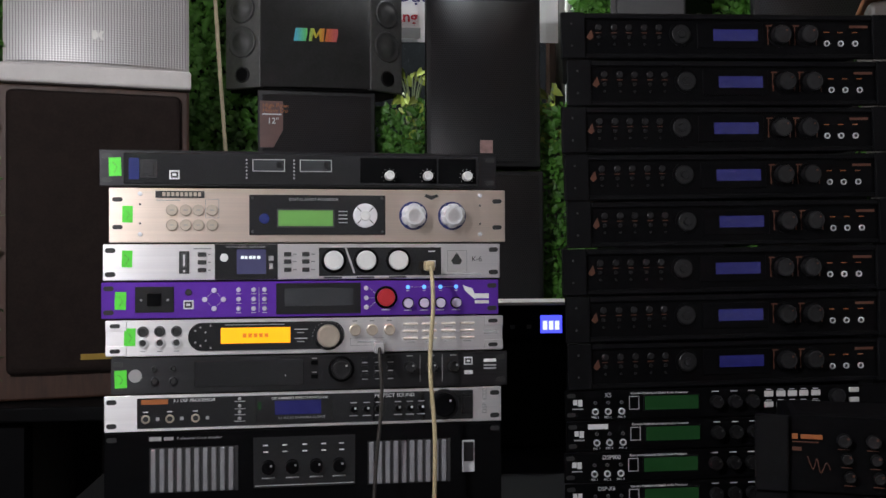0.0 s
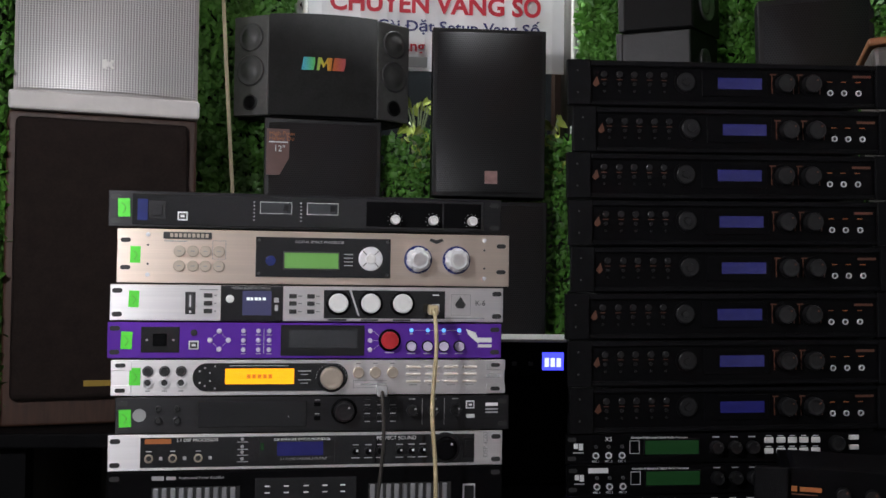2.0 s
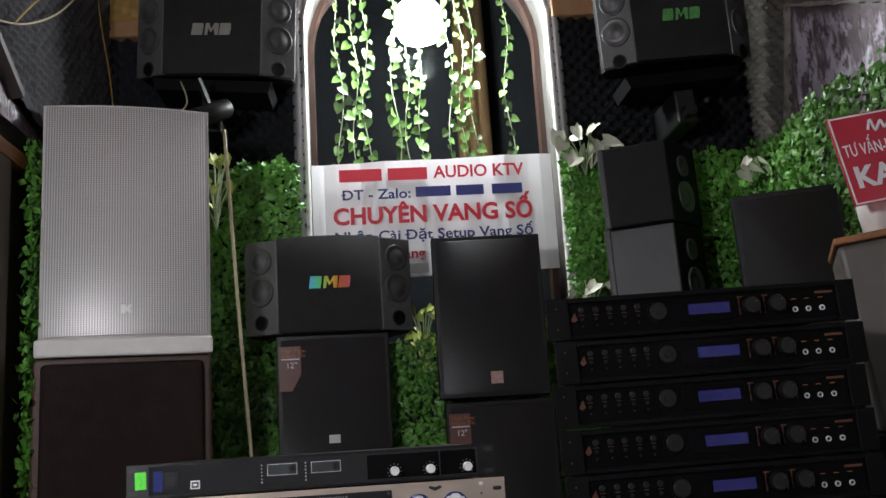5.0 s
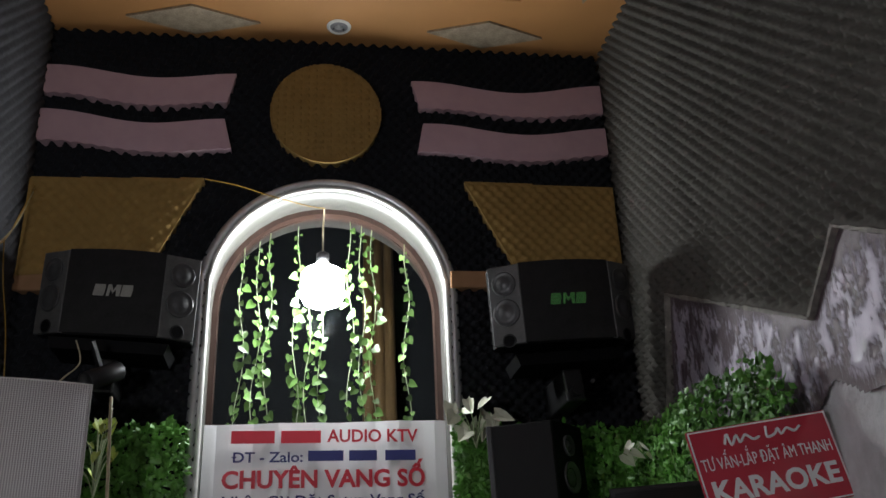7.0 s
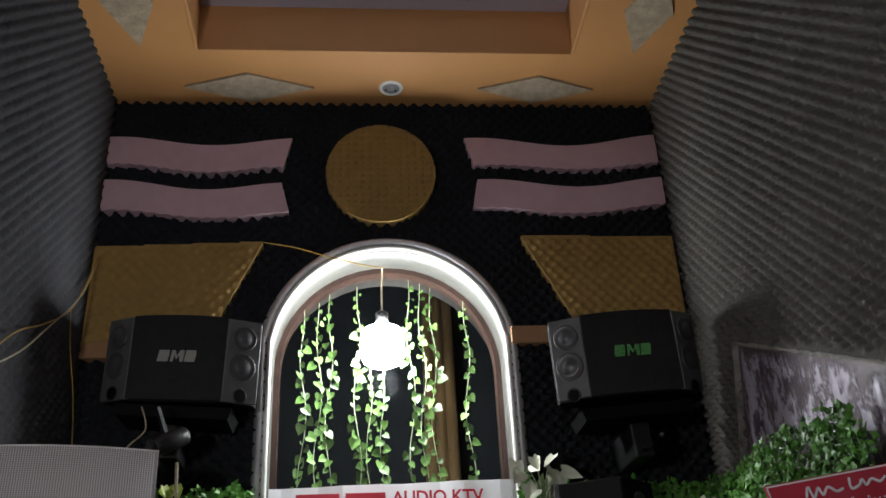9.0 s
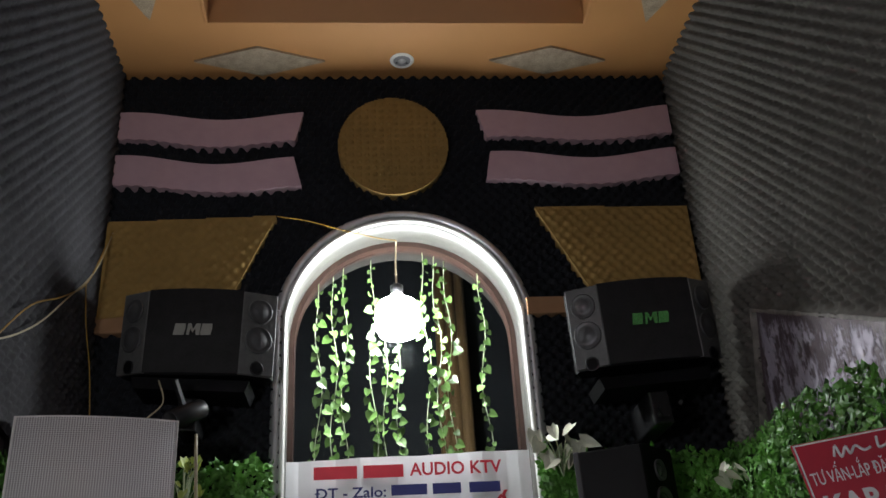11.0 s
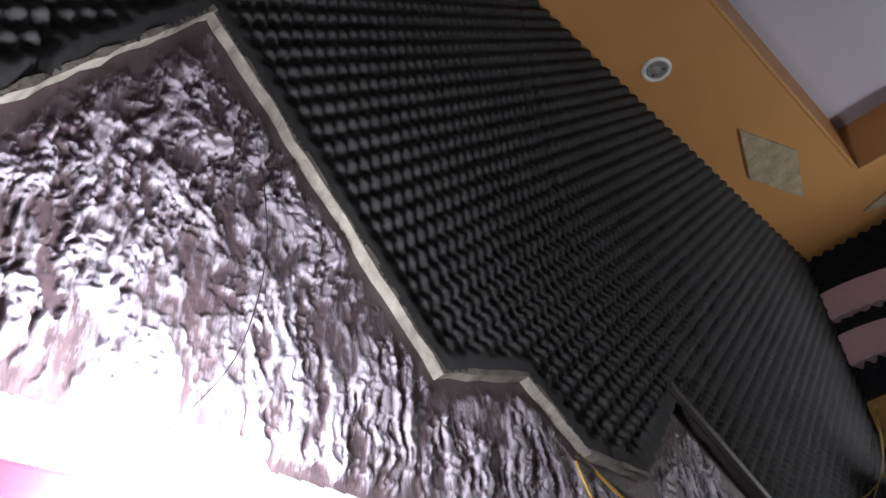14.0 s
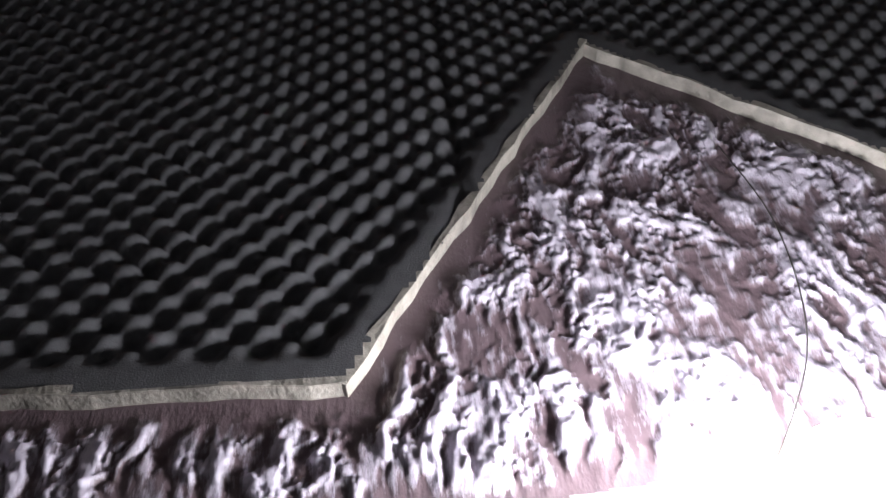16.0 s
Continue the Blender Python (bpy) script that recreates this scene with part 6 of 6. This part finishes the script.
for k, (x, y) in enumerate(((104, 14), (110, 10), (104, 28), (110, 32), (122, 8), (122, 35), (116, 16), (116, 26))):
    u.rect(x - 1, x + 1, y - 1, y + 1, M["print_grey"], "led", 1.8, 0)
u.bar(139, 210, 7.5, "print_grey", 1, 1.7)
for y in (14, 25):
    u.bar(222, 238, y, "print_grey", 1.4, 1.7)
    u.bar(225, 234, y + 4, "print_grey", 1, 1.7)
u.knob(263, 22.5, 14, 12, M["knob_gold"], "knob", 36, M["black_gloss"], label="large champagne knob")
for k in range(15):
    an = math.pi + math.pi * k / 14
    u.rect(263 + 19 * math.cos(an) - 0.5, 263 + 19 * math.cos(an) + 0.5, 22.5 + 17 * math.sin(an) - 0.5, 22.5 + 17 * math.sin(an) + 0.5, M["print_grey"], "scale_tick", 1.8, 0)
for x in (296, 317, 338.5):
    u.knob(x, 16, 7, 8, M["knob_gold"], "knob", 22)
    u.bar(x - 3, x + 3, 5)
for s in ((290, 332, 26, 26.4), (290, 332, 35, 35.4), (290, 290.4, 26, 35)):
    u.rect(*s, M["print_grey"], "key_outline", 0.4, 0)
u.bar(299, 322, 31, "print_grey", 2)
for x in (365, 389, 413, 437):
    for y in (9.5, 18.5, 27.5):
        u.rect(x - 9, x + 9, y - 1.4, y + 1.4, M["button_gold"], "key", 2.2)
        u.bar(x - 5, x + 5, y + 4.4, "print_grey", 1)
u.bar(459, 476, 21, "print_grey", 4)

# dark grey unit
u = Unit("karaoke_processor", rack_pose(-0.740, 0.9945), 44.5, "dark grey processor with black display window", M["panel_grey"], group=G)
u.sticker(5, 19, 15, 36)
part("maker_mark", turned([(0.0078, -0.0002), (0.0078, 0.0007), (0.0069, 0.0007), (0.0069, 0.0001)], (0.028, 0, 0.0225), 24), M["print_grey"], u.ob)
u.bar(26, 30, 22, "print_grey", 6)
for x in (50, 72):
    u.jack(x, 14, 3.6, "ink")
    u.jack(x, 29, 5.0, "panel_grey")
a = u.rect(97, 227, 6, 37, M["black_gloss"], "display_window", 1.0, 0.4)
u.button(205, 25, 0.7, M["print_white"], 1.4)
for y in (10, 27):
    u.rect(236, 244, y - 2.5, y + 2.5, M["panel_black"], "key", 2)
    u.bar(237, 243, y - 5)
u.knob(273, 18.5, 12.5, 12, M["black"], "knob", 32, M["panel_black"], M["print_grey"])
for x in (302, 318, 334):
    for y in (7, 17.5, 27.5):
        u.rect(x - 4.5, x + 4.5, y - 2.3, y + 2.3, M["panel_grey"], "key", 2.0)
        u.bar(x - 3.5, x + 3.5, y + 4.6)
for x in (358, 385, 413):
    u.knob(x, 18.5, 7, 10, M["black"], "knob", 22, None, M["print_grey"])
    u.bar(x - 4, x + 4, 4.5)
for x in (371, 399):
    u.rect(x - 0.3, x + 0.3, 4, 37, M["print_grey"], "divider", 0.4, 0)
u.usb(432, 12, 11)
u.rect(427, 438, 24, 29, M["knob_silver"], "usb_port", 1.4)
u.bar(452, 468, 12, "print_white", 4)
u.bar(452, 468, 18, "print_grey", 2)
u.bar(452, 468, 22, "print_grey", 2)

# silver framed unit with blue screen
u = Unit("karaoke_processor", rack_pose(-0.748, 0.9495), 44.5, "silver-edged processor with black front and blue screen", M["silver"], group=G)
u.rect(38, 446, 4, 40, M["black_gloss"], "front_window", 0.8, 0.2)
u.bar(43, 74, 8.5, "print_orange", 6, 1.0)
u.words("5.1 DSP PROCESSOR", 80, 7.5, 5.5, "print_white", out=1.0)
for x in (48, 76, 106):
    u.jack(x, 29, 5.2, "knob_gold")
    u.bar(x - 3, x + 3, 20.5, "print_white", 1, 1.0)
    u.rect(x + 12, x + 16, 27, 31, M["print_grey"], "key", 1.4, 0)
for y in (7, 16, 23, 31):
    u.button(158, y, 2.2, M["print_grey"], 1.5)
    u.bar(152, 165, y + 3.4, "print_grey", 1, 1.0)
u.rect(180, 184, 12, 21, M["lcd_green_dim"], "led", 1.3, 0)
a = u.rect(178, 270, 6, 37, M["black"], "display_window", 1.0, 0)
u.rect(200, 256, 11, 28, M["lcd_blue"], "screen", 1.5, 0.1, "deep blue lit screen", a)
u.words("DSP KARAOKE EFFECTS PROCESSOR", 196, 8, 4.2, "print_white", out=1.2)
u.words("5.1 AUDIO CHANNELS OUTPUT", 204, 32, 4.0, "print_grey", out=1.2)
for x in (296, 312, 327, 351, 366, 380):
    u.knob(x, 24, 4, 5, M["panel_black"], "knob", 16, M["panel_grey"], M["print_white"])
    u.bar(x - 4, x + 4, 16, "print_grey", 1.2, 1.0)
    u.bar(x - 5, x + 5, 32, "print_grey", 1.2, 1.0)
u.words("PERFECT SOUND", 322, 8, 6.5, "print_white", out=1.0)
u.knob(409, 21, 15, 10, M["panel_black"], "knob", 36, M["panel_grey"], M["print_white"])
a = u.rect(432, 446, 9, 34, M["black"], "power_switch", 1.6)
u.rect(434.5, 443.5, 12, 31, M["panel_grey"], "rocker", 3.0, parent=a)
u.words("DSP 4000", 461, 34, 8, "print_grey").rotation_euler = (radians(90), radians(-90), 0)

# black amplifier at the bottom
u = Unit("power_amplifier", rack_pose(-0.748, 0.806), 143, "black power amplifier with silver-slatted vents", M["panel_black"], 0.36, group=G)
u.bar(52, 66, 8, "print_grey", 5)
u.bar(69, 80, 8, "print_grey", 4)
u.words("Professional Power Amplifier", 84, 8, 4.5, "print_grey")
for x0 in (52, 313):
    a = u.rect(x0, x0 + 104, 19, 73, M["ink"], "vent", 0.6, 0)
    for k in range(10):
        u.rect(x0 + 2 + 10.1 * k, x0 + 8 + 10.1 * k, 20, 72, M["slat_grey"], "slat", 3.0, 1.0, parent=a)
a = u.rect(174, 298, 10, 72, M["black_gloss"], "control_panel", 0.8, 0.3)
for x in (189, 212, 236, 259, 281):
    for y in (20, 28):
        u.bar(x - 3, x + 3, y, "print_white", 1.6, 1.1)
for x in (192, 221, 250, 278):
    u.knob(x, 47, 8, 8, M["panel_black"], "knob", 20, None, M["print_grey"])
    u.bar(x - 8, x + 8, 60, "print_grey", 1.6, 1.1)
u.bar(176, 296, 69, "print_grey", 1.2, 1.1)
a = u.rect(432, 448, 22, 62, M["knob_silver"], "switch_plate", 1.0)
u.rect(434, 446, 24, 48, M["black"], "power_switch", 3.4, parent=a)

# cables plugged into the fronts
def plug(name, at, w, h, material, label):
    b = thing(name, Matrix.Translation(at), label, "cable")
    part("plug", box(-w / 2, w / 2, -0.028, 0.0, -h / 2, h / 2, 0.002), material, b)
    return b


c = plug("usb_cable", (-0.359, 1.505, 1.147), 0.012, 0.012, M["usb_cable"], "braided gold USB cable hanging from the silver processor")
tube("cord", [(0, -0.026, 0), (0.001, -0.040, -0.012), (0.002, -0.044, -0.05), (-0.002, -0.046, -0.12), (0.003, -0.050, -0.20), (0.002, -0.055, -0.29), (0.003, -0.06, -0.34)], 0.0026, M["usb_cable"], c, 8)
c = plug("audio_cable", (-0.421, 1.503, 1.048), 0.013, 0.014, M["print_grey"], "thin black cable hanging from the silver mixer")
tube("cord", [(0, -0.026, 0), (0.0, -0.036, -0.012), (0.002, -0.038, -0.06), (-0.005, -0.04, -0.14), (-0.009, -0.045, -0.20), (-0.009, -0.05, -0.242)], 0.0022, M["wire_dark"], c, 6)

# ---- the dark stack: eight alike units, then thin ones ----
def dark_unit(m):
    u = Unit("dark_processor", m, 63.5, "black karaoke processor with dim blue screen in a tall stack", M["panel_black"], 0.20, group="stack of black processors", ears=False, inset=0.055)
    u.rect(0, 33, 0.5, 63, M["black_soft"], "ear_left", 5.0, 1.0)
    u.rect(453, 482.6, 0.5, 63, M["black_soft"], "ear_right", 5.0, 1.0)
    for y in (16, 46):
        u.button(14, y, 1.6, M["cone"], 5.8)
    u.rect(33, 453, 1, 9, M["black_soft"], "upper_lip", 4.0, 1.5)
    u.rect(33, 453, 56, 63, M["black_soft"], "lower_lip", 4.0, 1.5)
    for k, x in enumerate((53, 75, 96, 118, 139)):
        u.button(x, 20, 4.6, M["cone_dark"], 2.4)
        u.button(x, 33, 2.6, M["cone_dark"], 2.0)
        u.button(x, 43, 1.6, M["cone_dark"], 2.0)
        u.bar(x - 4, x + 4, 27, "dim_orange", 1.2)
    u.knob(170, 29, 13, 4, M["cone_dark"], "jog_wheel", 28, M["panel_black"])
    u.knob(170, 29, 5.5, 6, M["cone_dark"], "centre_key", 18)
    a = u.rect(194, 290, 13, 48, M["panel_black"], "display_window", 1.6, 0.4)
    u.rect(217, 282, 22, 38, M["lcd_blue"], "screen", 2.0, 0.1, "dim blue screen", a)
    for x in (314, 354):
        u.knob(x, 30, 13, 13, M["cone_dark"], "knob", 28, M["panel_black"], M["dim_orange"])
        u.rect(x - 19, x - 10, 15, 17, M["dim_orange"], "print_bar", 0.6, 0)
        u.rect(x - 17, x - 15.5, 17, 43, M["dim_orange"], "print_bar", 0.6, 0)
        u.rect(x + 15, x + 16.5, 22, 43, M["dim_orange"], "print_bar", 0.6, 0)
    for x in (385, 406, 428):
        u.jack(x, 41, 4.2, "knob_silver")
        u.bar(x - 4, x + 4, 25, "print_orange", 1.0)
    u.bar(420, 448, 17, "dim_orange", 3.5)
    part("maker_mark", prism([(0.036, 0.030), (0.043, 0.041), (0.046, 0.030), (0.041, 0.026)], -0.0006, 0), M["dim_orange"], u.ob)
    return u.ob


RY = 1.586
first = dark_unit(pose(-0.170, RY, 1.4255, 0, -1.3, 1.8))
for k in range(1, 8):
    copy_thing(first, pose(-0.170 + 0.0045 * math.sin(2.1 * k) + 0.004, RY + 0.003 * math.cos(1.7 * k), 1.4255 - 0.0643 * k, 0, -1.3 + 0.12 * k, 1.8 + 0.5 * math.sin(k)))


def thin_unit(m, title, x, size, keys=True):
    u = Unit("thin_processor", m, 42.0, "thin black karaoke processor with green screen under the dark stack", M["panel_black"], 0.20, group="thin black processors", inset=0.055)
    u.bar(11, 17, 17, "print_white", 7)
    u.bar(18, 24, 18, "print_white", 9)
    u.bar(10, 25, 26, "print_grey", 1.6)
    if title:
        u.words(title, x, 8, size, "print_white", "CENTER")
    else:
        u.bar(30, 58, 8, "print_white", 7)
    for x in (42, 60, 79):
        u.jack(x, 30, 4.6, "knob_silver")
        u.jack(x, 18, 2.4, "cone")
        u.words("MIC " + str(1 + (42, 60, 79).index(x)), x, 38, 4.2, "print_white", "CENTER")
    for s in ((90, 104, 10, 10.6), (90, 104, 27.4, 28), (90, 90.6, 10, 28), (103.4, 104, 10, 28)):
        u.rect(*s, M["print_white"], "key_outline", 0.5, 0)
    u.lcd(112, 189, 10, 29, M["lcd_green_dim"], 2, "dim green screen")
    u.words("Karaoke Professional Digital Audio Processor", 92, 6, 4.4, "print_white")
    for x in (214, 241, 267):
        u.knob(x, 20, 9, 10, M["black"], "knob", 22, None, M["cone"])
        u.bar(x - 5, x + 5, 6, "print_white", 1.4)
    if keys:
        for x in (292, 310, 327, 344, 362):
            for y in (11, 26):
                u.rect(x - 6.5, x + 6.5, y - 4, y + 4, M["button"], "key", 2.4, 0.8)
                u.bar(x - 4, x + 4, y - 6, "print_white", 1.0)
        u.knob(392, 16, 11, 10, M["black"], "knob", 26)
        for y in (8, 22):
            u.rect(412, 427, y - 3.5, y + 3.5, M["button"], "key", 2.4, 0.8)
    return u.ob


for k, (title, x, size) in enumerate((("X5", 60, 8.5), ("", 0, 0), ("DSP900", 66, 8.0), ("DSP-X6", 58, 7.5))):
    thin_unit(pose(-0.166 + 0.002 * math.sin(k * 2), RY + 0.002, 0.9335 - 0.0425 * k, 0, 0, 1.8), title, x, size)

# matt black amplifier standing forward at an angle
def forward_amp(m, label):
    u = Unit("black_amplifier", m, 86, label, M["panel_black"], 0.12, 430, group="matt black amplifiers", ears=False)
    part("hood", box(0.03, 0.40, 0.002, 0.12, 0.0, 0.0862, 0.010, 3), M["black_soft"], u.ob)
    u.rect(-6, 30, 0, 86, M["black_soft"], "ear_left", 8.0, 1.5)
    u.bar(34, 40, 24, "print_orange", 6, 0.8)
    u.bar(43, 66, 24, "print_orange", 5, 0.8)
    u.bar(34, 62, 30, "dim_orange", 1.2, 0.8)
    u.bar(34, 44, 38, "dim_orange", 4, 0.8)
    tube("script_mark", [(0.050, -0.001, 0.040), (0.056, -0.001, 0.026), (0.060, -0.001, 0.038), (0.064, -0.001, 0.022), (0.070, -0.001, 0.034), (0.074, -0.001, 0.026)], 0.0005, M["dim_orange"], u.ob, 5)
    for row, (y, r) in enumerate(((26, 7.5), (46, 6), (66, 6))):
        for x in range(88, 380, 30):
            u.knob(x + 3 * row, y, r, 9, M["cone_dark"], "knob", 18, None, M["dim_orange"])
            u.bar(x + 3 * row - 6, x + 3 * row + 6, y + 10.5, "dim_orange", 0.9, 0.8)
    return u.ob


first = forward_amp(pose(0.008, 1.365, 0.8930, 0, 0, -22), "matt black amplifier with orange print standing forward on another")
copy_thing(first, pose(0.010, 1.37, 0.8065, 0, 0, -22))

# small white-topped unit with a bright blue display between the stacks
t = thing("crossover_unit", pose(-0.33, 2.0, 1.006), "small black unit with pale top and bright blue display", "rack unit")
part("body", box(0, 0.42, 0, 0.12, 0, 0.062, 0.002), M["panel_black"], t)
part("top_cover", box(-0.004, 0.424, -0.004, 0.13, 0.0625, 0.068, 0.001), M["button"], t, "pale top cover")
part("display", box(0.215, 0.254, -0.002, 0.001, 0.012, 0.044), M["lcd_blue_bright"], t, "bright blue display")
for k in range(3):
    part("digit_bar", box(0.219 + 0.011 * k, 0.227 + 0.011 * k, -0.0028, -0.001, 0.018, 0.034), M["led_white"], t)
for x in (0.16, 0.19):
    part("key", box(x, x + 0.008, -0.002, 0.001, 0.02, 0.027), M["cone"], t)
t = thing("dark_case", pose(-0.34, 2.02, 0.806), "plain black case under the small unit", "case")
part("body", box(0, 0.46, 0, 0.11, 0, 0.198, 0.004), M["black_soft"], t)

# ---- thin pole, wires ----
t = thing("pole", Matrix(), "thin pale pole leaning behind the speakers", "pole")
tube("shaft", [(-0.735, 2.60, 1.17), (-0.765, 2.6, 1.6), (-0.797, 2.60, 2.12)], 0.0045, M["wire_pale"], t, 8)
tube("foot", [(-0.735, 2.60, 0.862), (-0.735, 2.60, 1.17)], 0.006, M["black"], t, 8)


def wire(name, pts, r, material, label):
    t = thing(name, Matrix(), label, "wire", "loose wires on the walls")
    tube("strand", pts, r, M[material], t, 6)
    return t


X = XL + 0.03
wire("wire", [(X, 1.20, 2.10), (X, 1.24, 2.02), (X, 1.30, 1.90), (X, 1.36, 1.78), (X, 1.40, 1.60), (X, 1.42, 1.2)], 0.0027, "wire_yellow", "yellow wire hanging down the stucco wall")
wire("wire", [(X, 1.205, 2.11), (X, 1.30, 2.09), (X + 0.01, 1.45, 2.06), (X, 1.62, 2.06), (X, 1.80, 2.10), (X, 2.0, 2.15)], 0.0035, "wire_dark", "dark wires slung along the relief")
wire("wire", [(X, 1.21, 2.115), (X, 1.32, 2.075), (X, 1.45, 2.04), (X, 1.60, 2.045), (X + 0.01, 1.78, 2.075), (X, 2.05, 2.12)], 0.003, "wire_yellow", "yellow wire slung along the relief")
wire("wire", [(X, 1.46, 2.05), (X + 0.01, 1.50, 1.98), (X, 1.53, 2.00), (X + 0.015, 1.51, 2.06), (X, 1.57, 2.03), (X + 0.01, 1.60, 1.985), (X, 1.62, 2.05)], 0.0024, "wire_yellow", "coiled yellow wire on the relief")
wire("wire", [(X, 1.36, 2.0), (X, 1.40, 1.92), (X, 1.43, 1.82), (X, 1.45, 1.7)], 0.0025, "wire_dark", "dark wire on the stucco wall")
wire("wire", [(X, 1.95, 2.155), (X, 2.18, 2.235), (X, 2.40, 2.36), (X, 2.60, 2.52), (X, 2.735, 2.63), (X, 2.84, 2.74), (X, 2.94, 2.90)], 0.0024, "wire_pale", "pale wire running up to the corner")
wire("wire", [(X, 2.15, 2.22), (X, 2.34, 2.385), (X, 2.55, 2.50), (X, 2.735, 2.622), (X, 2.85, 2.77), (X, 2.95, 2.93)], 0.0022, "wire_yellow", "yellow wire running up to the corner")
wire("wire", [(X, 2.735, 2.625), (X - 0.005, 2.80, 2.52), (X, 2.87, 2.40), (X, 2.92, 2.28), (X, 2.95, 2.15), (X, 2.95, 2.0)], 0.002, "wire_yellow", "yellow wire hanging in the corner")
wire("wire", [(-0.635, 2.925, 2.945), (-0.53, 2.925, 2.925), (-0.42, 2.935, 2.895), (-0.30, 2.955, 2.872), (-0.240, 2.965, 2.868)], 0.002, "wire_yellow", "yellow wire crossing the arch rim")
wire("wire", [(-0.240, 2.965, 2.868), (-0.240, 2.99, 2.85), (-0.242, 3.0, 2.80), (-0.242, 3.0, 2.72)], 0.003, "wire_pale", "wire holding the hanging bulb")
wire("wire", [(-0.95, 2.80, 2.34), (-0.93, 2.79, 2.27), (-0.97, 2.78, 2.22), (-1.0, 2.78, 2.18)], 0.0025, "wire_pale", "short loose wire under the bracket")
wire("wire", [(XL + 0.02, 0.62, 2.30), (XL + 0.03, 0.63, 2.16), (XL + 0.03, 0.61, 2.02), (XL + 0.03, 0.56, 1.92), (XL + 0.03, 0.47, 1.80)], 0.0008, "wire_dark", "thin dark wire down to the wall bulb")
